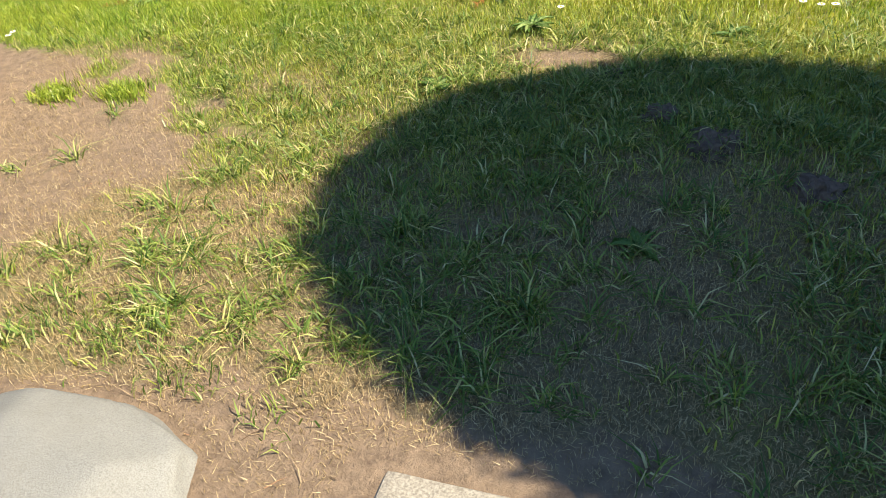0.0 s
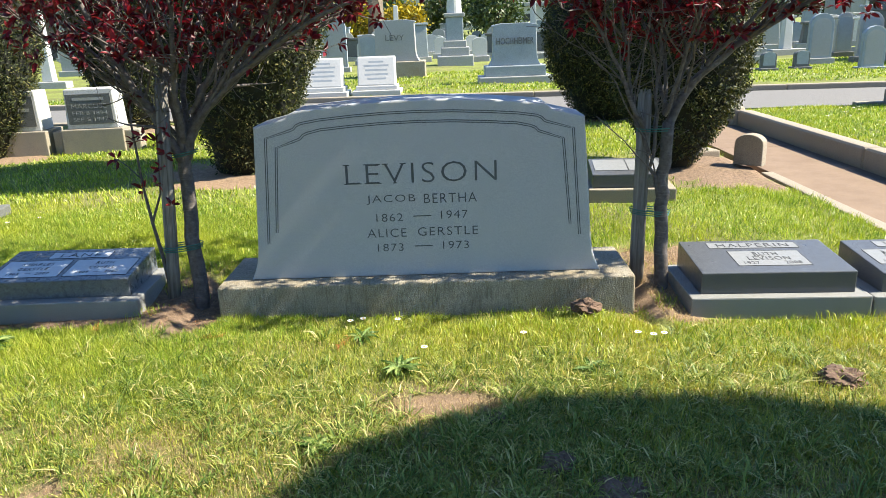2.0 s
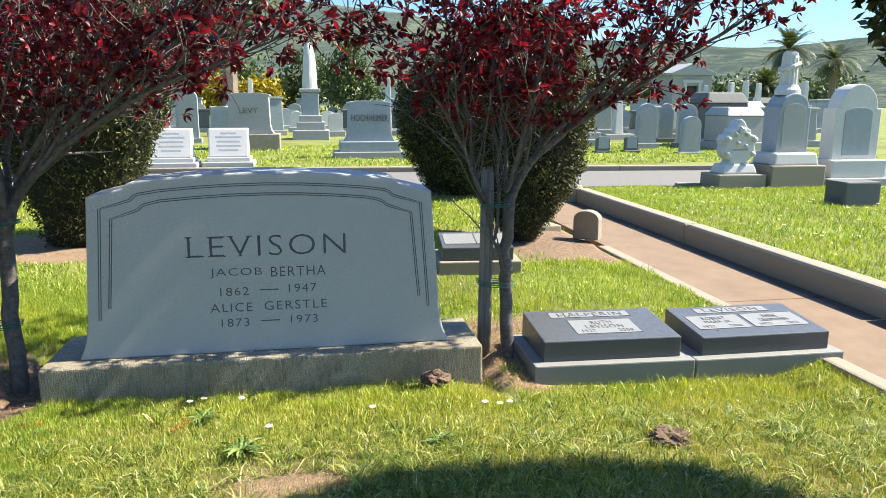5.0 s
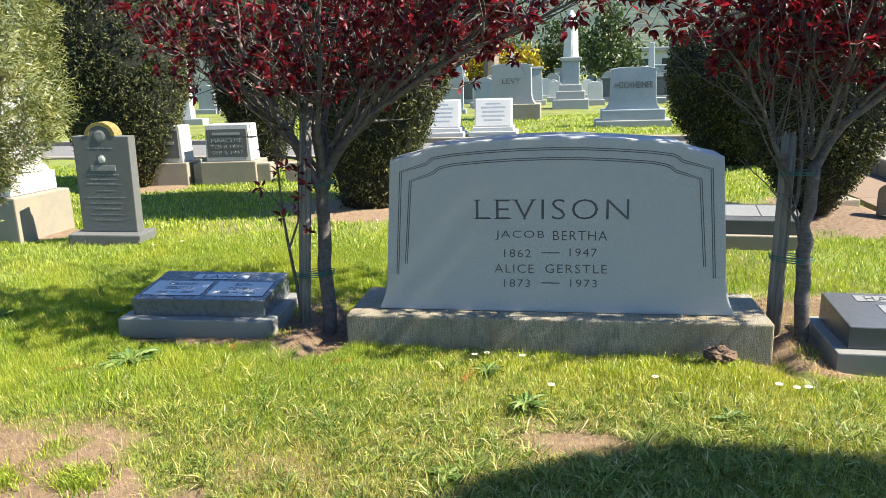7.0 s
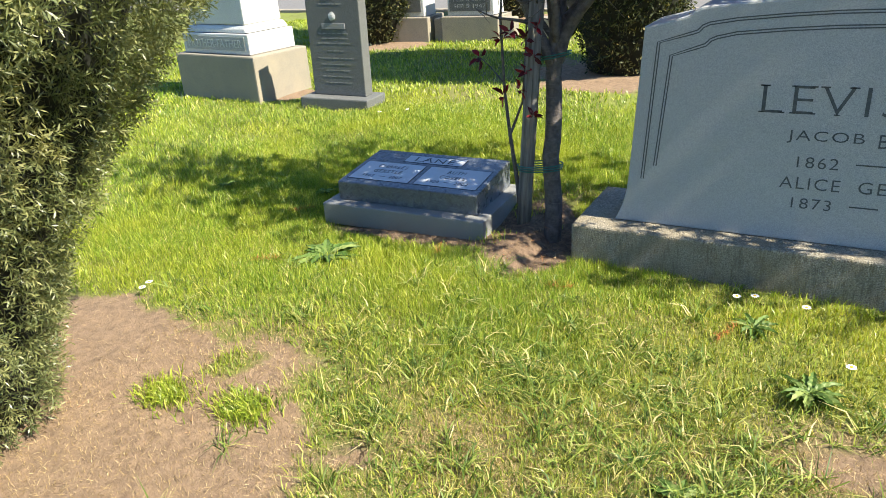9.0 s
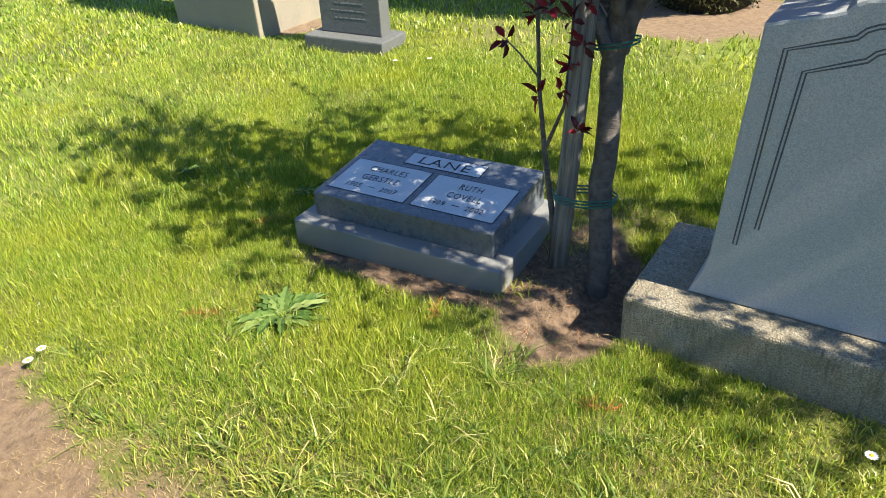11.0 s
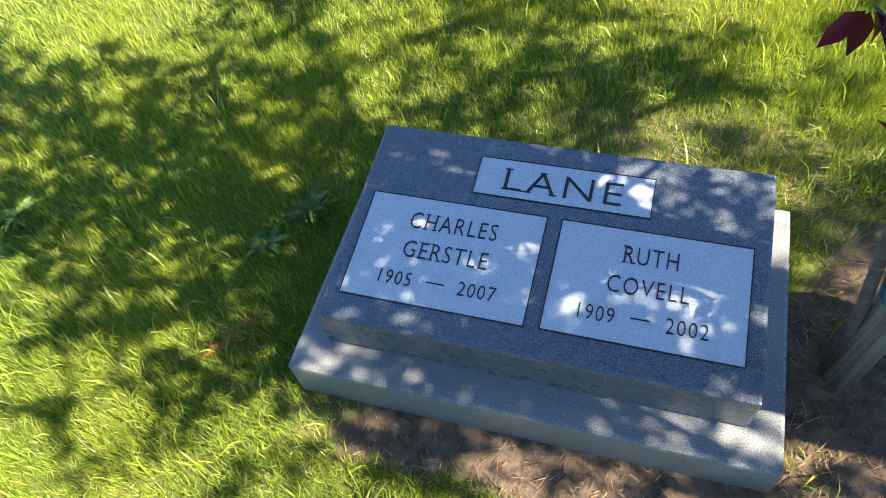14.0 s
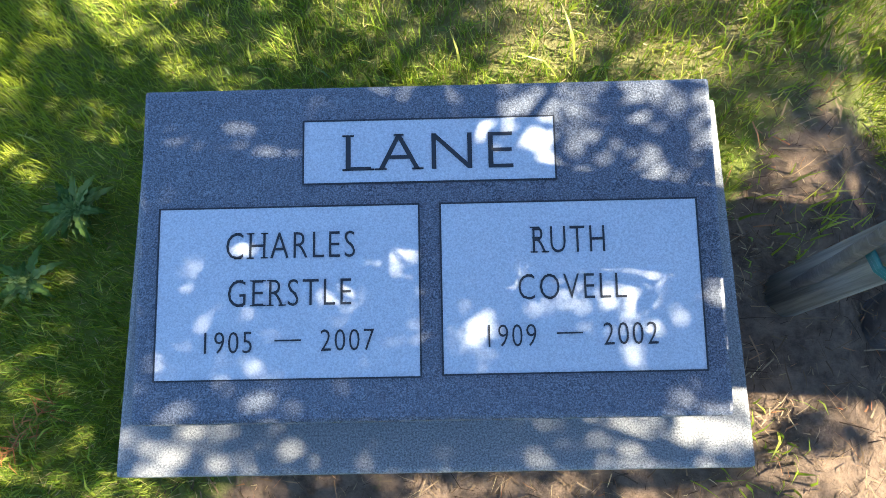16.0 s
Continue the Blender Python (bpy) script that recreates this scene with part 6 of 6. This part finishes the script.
# coarse tufts: many wide blades from one root
tx, ty = scatter(-2.6, 3.1, -3.0, -0.25, 480, lambda x, y: rng.random(len(x)) < np.clip(0.95 - bareness(x, y) * 1.5 - 0.5 * dryness(x, y), 0.02, 1) * (0.1 + 1.2 * value_noise(x, y, 1.6, 71)) * np.clip((-0.45 - y) / 0.5, 0.12, 1) * np.clip((x + 2.0) / 0.7, 0.1, 1))
per = 24
bx = np.repeat(tx, per) + rng.normal(size=len(tx) * per) * 0.016
by = np.repeat(ty, per) + rng.normal(size=len(tx) * per) * 0.016
size = np.repeat(0.5 + 0.85 * rng.random(len(tx)) ** 1.5, per)
blade_mesh("coarse_grass", bx, by, (0.05 + 0.065 * rng.random(len(bx))) * size, 0.0032 + 0.0034 * rng.random(len(bx)), 0.9 + 1.3 * rng.random(len(bx)), rng, COARSE, "tufts of coarse wide-bladed grass", 0.62)
for cx, cy, n in ((-1.93, -1.52, 700), (-1.62, -1.48, 800), (-0.95, -2.75, 110), (-0.70, -2.8, 120), (-0.45, -2.84, 90), (-0.2, -2.9, 45), (-1.38, 0.76, 160), (-1.40, 0.42, 60), (-1.47, 0.05, 50), (-1.12, 0.55, 60), (1.18, 0.02, 90), (1.30, 0.12, 60), (1.45, 0.55, 90), (1.2, 0.62, 70)):
    bx, by = cx + rng.normal(size=n) * 0.055, cy + rng.normal(size=n) * 0.04
    blade_mesh("grass_clump", bx, by, 0.03 + 0.04 * rng.random(n), 0.003 + 0.002 * rng.random(n), 0.4 + 0.8 * rng.random(n), rng, GRASS if cy > -2.5 else COARSE, "fresh green grass clump on bare soil")


# fallen twigs and dead needles on the soil
lx, ly = scatter(-2.6, -1.0, -0.25, 0.9, 5200, lambda x, y: rng.random(len(x)) < np.clip(bareness(x, y) * 1.3, 0.03, 1))
lx2, ly2 = scatter(1.1, 1.7, -0.2, 0.9, 4500, lambda x, y: rng.random(len(x)) < np.clip(bareness(x, y) * 1.3, 0.03, 1))
lx3, ly3 = scatter(-2.6, 0.2, -3.1, -1.4, 260, lambda x, y: rng.random(len(x)) < np.clip(bareness(x, y) * 1.3, 0.03, 1))
lx, ly = np.concatenate([lx, lx2, lx3]), np.concatenate([ly, ly2, ly3])
DEAD = leaf_mat("dead_litter", [(0.0, (0.06, 0.035, 0.02)), (0.5, (0.19, 0.12, 0.06)), (0.85, (0.38, 0.27, 0.15)), (1.0, (0.42, 0.15, 0.05))], (1.0, 0.8, 0.5), 0.7, 0.3, 0.1)
blade_mesh("twig_litter", lx, ly, 0.012 + 0.05 * rng.random(len(lx)) ** 3, 0.0013 + 0.0018 * rng.random(len(lx)), 2.0 + 1.5 * rng.random(len(lx)), rng, DEAD, "dead twigs and dry needles on soil", 0.7, flat=True)
for cx, cy, turn in ((-2.36, -0.60, 0.5), (-1.62, -0.20, 2.0), (-0.35, -0.55, 1.2), (-1.05, -0.35, 0.3), (-2.62, 0.0, 1.0)):
    n = 46
    t = rng.random(n) * 0.12
    bx, by = cx + math.cos(turn) * t + rng.normal(size=n) * 0.006, cy + math.sin(turn) * t + rng.normal(size=n) * 0.006
    ob = blade_mesh("dead_frond", bx, by, 0.02 + 0.02 * rng.random(n), np.full(n, 0.0025), 1.2 + rng.random(n), rng, leaf_mat("orange_dead_needles", [(0.0, (0.30, 0.09, 0.02)), (1.0, (0.55, 0.24, 0.08))], (1.0, 0.8, 0.5), 0.7, 0.3, 0.2), "orange dead conifer sprig in the grass")
    ob.location.z = 0.02


def rosette(x, y, r, n, label):
    """A flat weed of long toothed leaves round one root."""
    ob = thing("weed", label, "weed", pose(x, y, 0.005), group="broad-leaved weeds")
    q = random.Random(int(abs(x * 1000) + abs(y * 77)))
    bm = bmesh.new()
    for k in range(n):
        a, e = q.random() * 6.283, q.uniform(0.1, 0.75)
        L, W = r * q.uniform(0.5, 1.1), r * q.uniform(0.13, 0.25)
        row = []
        for j in range(10):
            t = j / 9
            u = L * t * math.cos(e * (1 - 0.5 * t))
            zz = L * math.sin(e) * (t - 0.75 * t * t) + 0.004
            w = W * math.sin(math.pi * min(1, 0.12 + t * 0.88)) * (1.3 if j % 2 else 0.72) + 0.002
            c, s = math.cos(a), math.sin(a)
            row.append([bm.verts.new((c * u - s * o, s * u + c * o, zz + lift)) for o, lift in ((-w / 2, 0.006), (0, 0), (w / 2, 0.006))])
        for p, q2 in zip(row, row[1:]):
            for i in range(2):
                bm.faces.new((p[i], p[i + 1], q2[i + 1], q2[i]))
    part("leaves", bm, WEED, ob)


for x, y, r, n in ((-2.06, -0.45, 0.19, 46), (-0.25, -0.42, 0.11, 20), (-0.05, -0.75, 0.12, 20), (0.75, -0.8, 0.10, 16), (-2.56, 0.40, 0.08, 18), (-2.62, 0.28, 0.07, 14), (-1.2, -2.75, 0.09, 14), (-1.35, -2.55, 0.08, 12), (-0.3, -1.35, 0.1, 16), (0.5, -2.2, 0.1, 14), (-3.3, 0.2, 0.08, 12), (1.3, -1.3, 0.1, 14)):
    rosette(x, y, r * 0.85, int(n * 1.5), "green broad-leaved weed rosette in the lawn")


def daisy(x, y, r=0.017):
    ob = thing("daisy", "small white daisy in the lawn", "flower", pose(x, y, 0.045 + float(ground_height(np.array([x]), np.array([y]))[0])), group="daisies")
    bm = bmesh.new()
    for k in range(12):
        a = 2 * math.pi * k / 12
        c, s = math.cos(a), math.sin(a)
        pts = [(0.2, -0.12), (0.75, -0.2), (1.0, 0.0), (0.75, 0.2), (0.2, 0.12)]
        bm.faces.new([bm.verts.new((r * (c * u - s * v), r * (s * u + c * v), 0.002 * u)) for u, v in pts])
    part("petals", bm, PETAL, ob)
    part("centre", lathe([(r * 0.3, 0), (r * 0.32, 0.003), (r * 0.15, 0.005)], 8), DAISY_EYE, ob)
    bm = bmesh.new()
    tube(bm, [Vector((0, 0, -0.05)), Vector((0.003, 0, 0))], [0.001, 0.001], 4)
    part("stalk", bm, WEED, ob)


dr = random.Random(9)
for x, y in ((1.10, -0.47), (1.16, -0.43), (1.03, -0.46), (-2.63, -0.97), (-2.60, -1.03), (-0.34, -0.16), (-0.28, -0.13), (0.05, -0.6), (-0.1, -0.18), (0.5, -0.5), (-0.95, 1.1), (-0.8, 1.3), (-3.3, 1.9), (-3.1, 2.0)):
    daisy(x, y)
for k in range(90):
    daisy(dr.uniform(5.0, 9.0), dr.uniform(2.2, 7.2), 0.02)
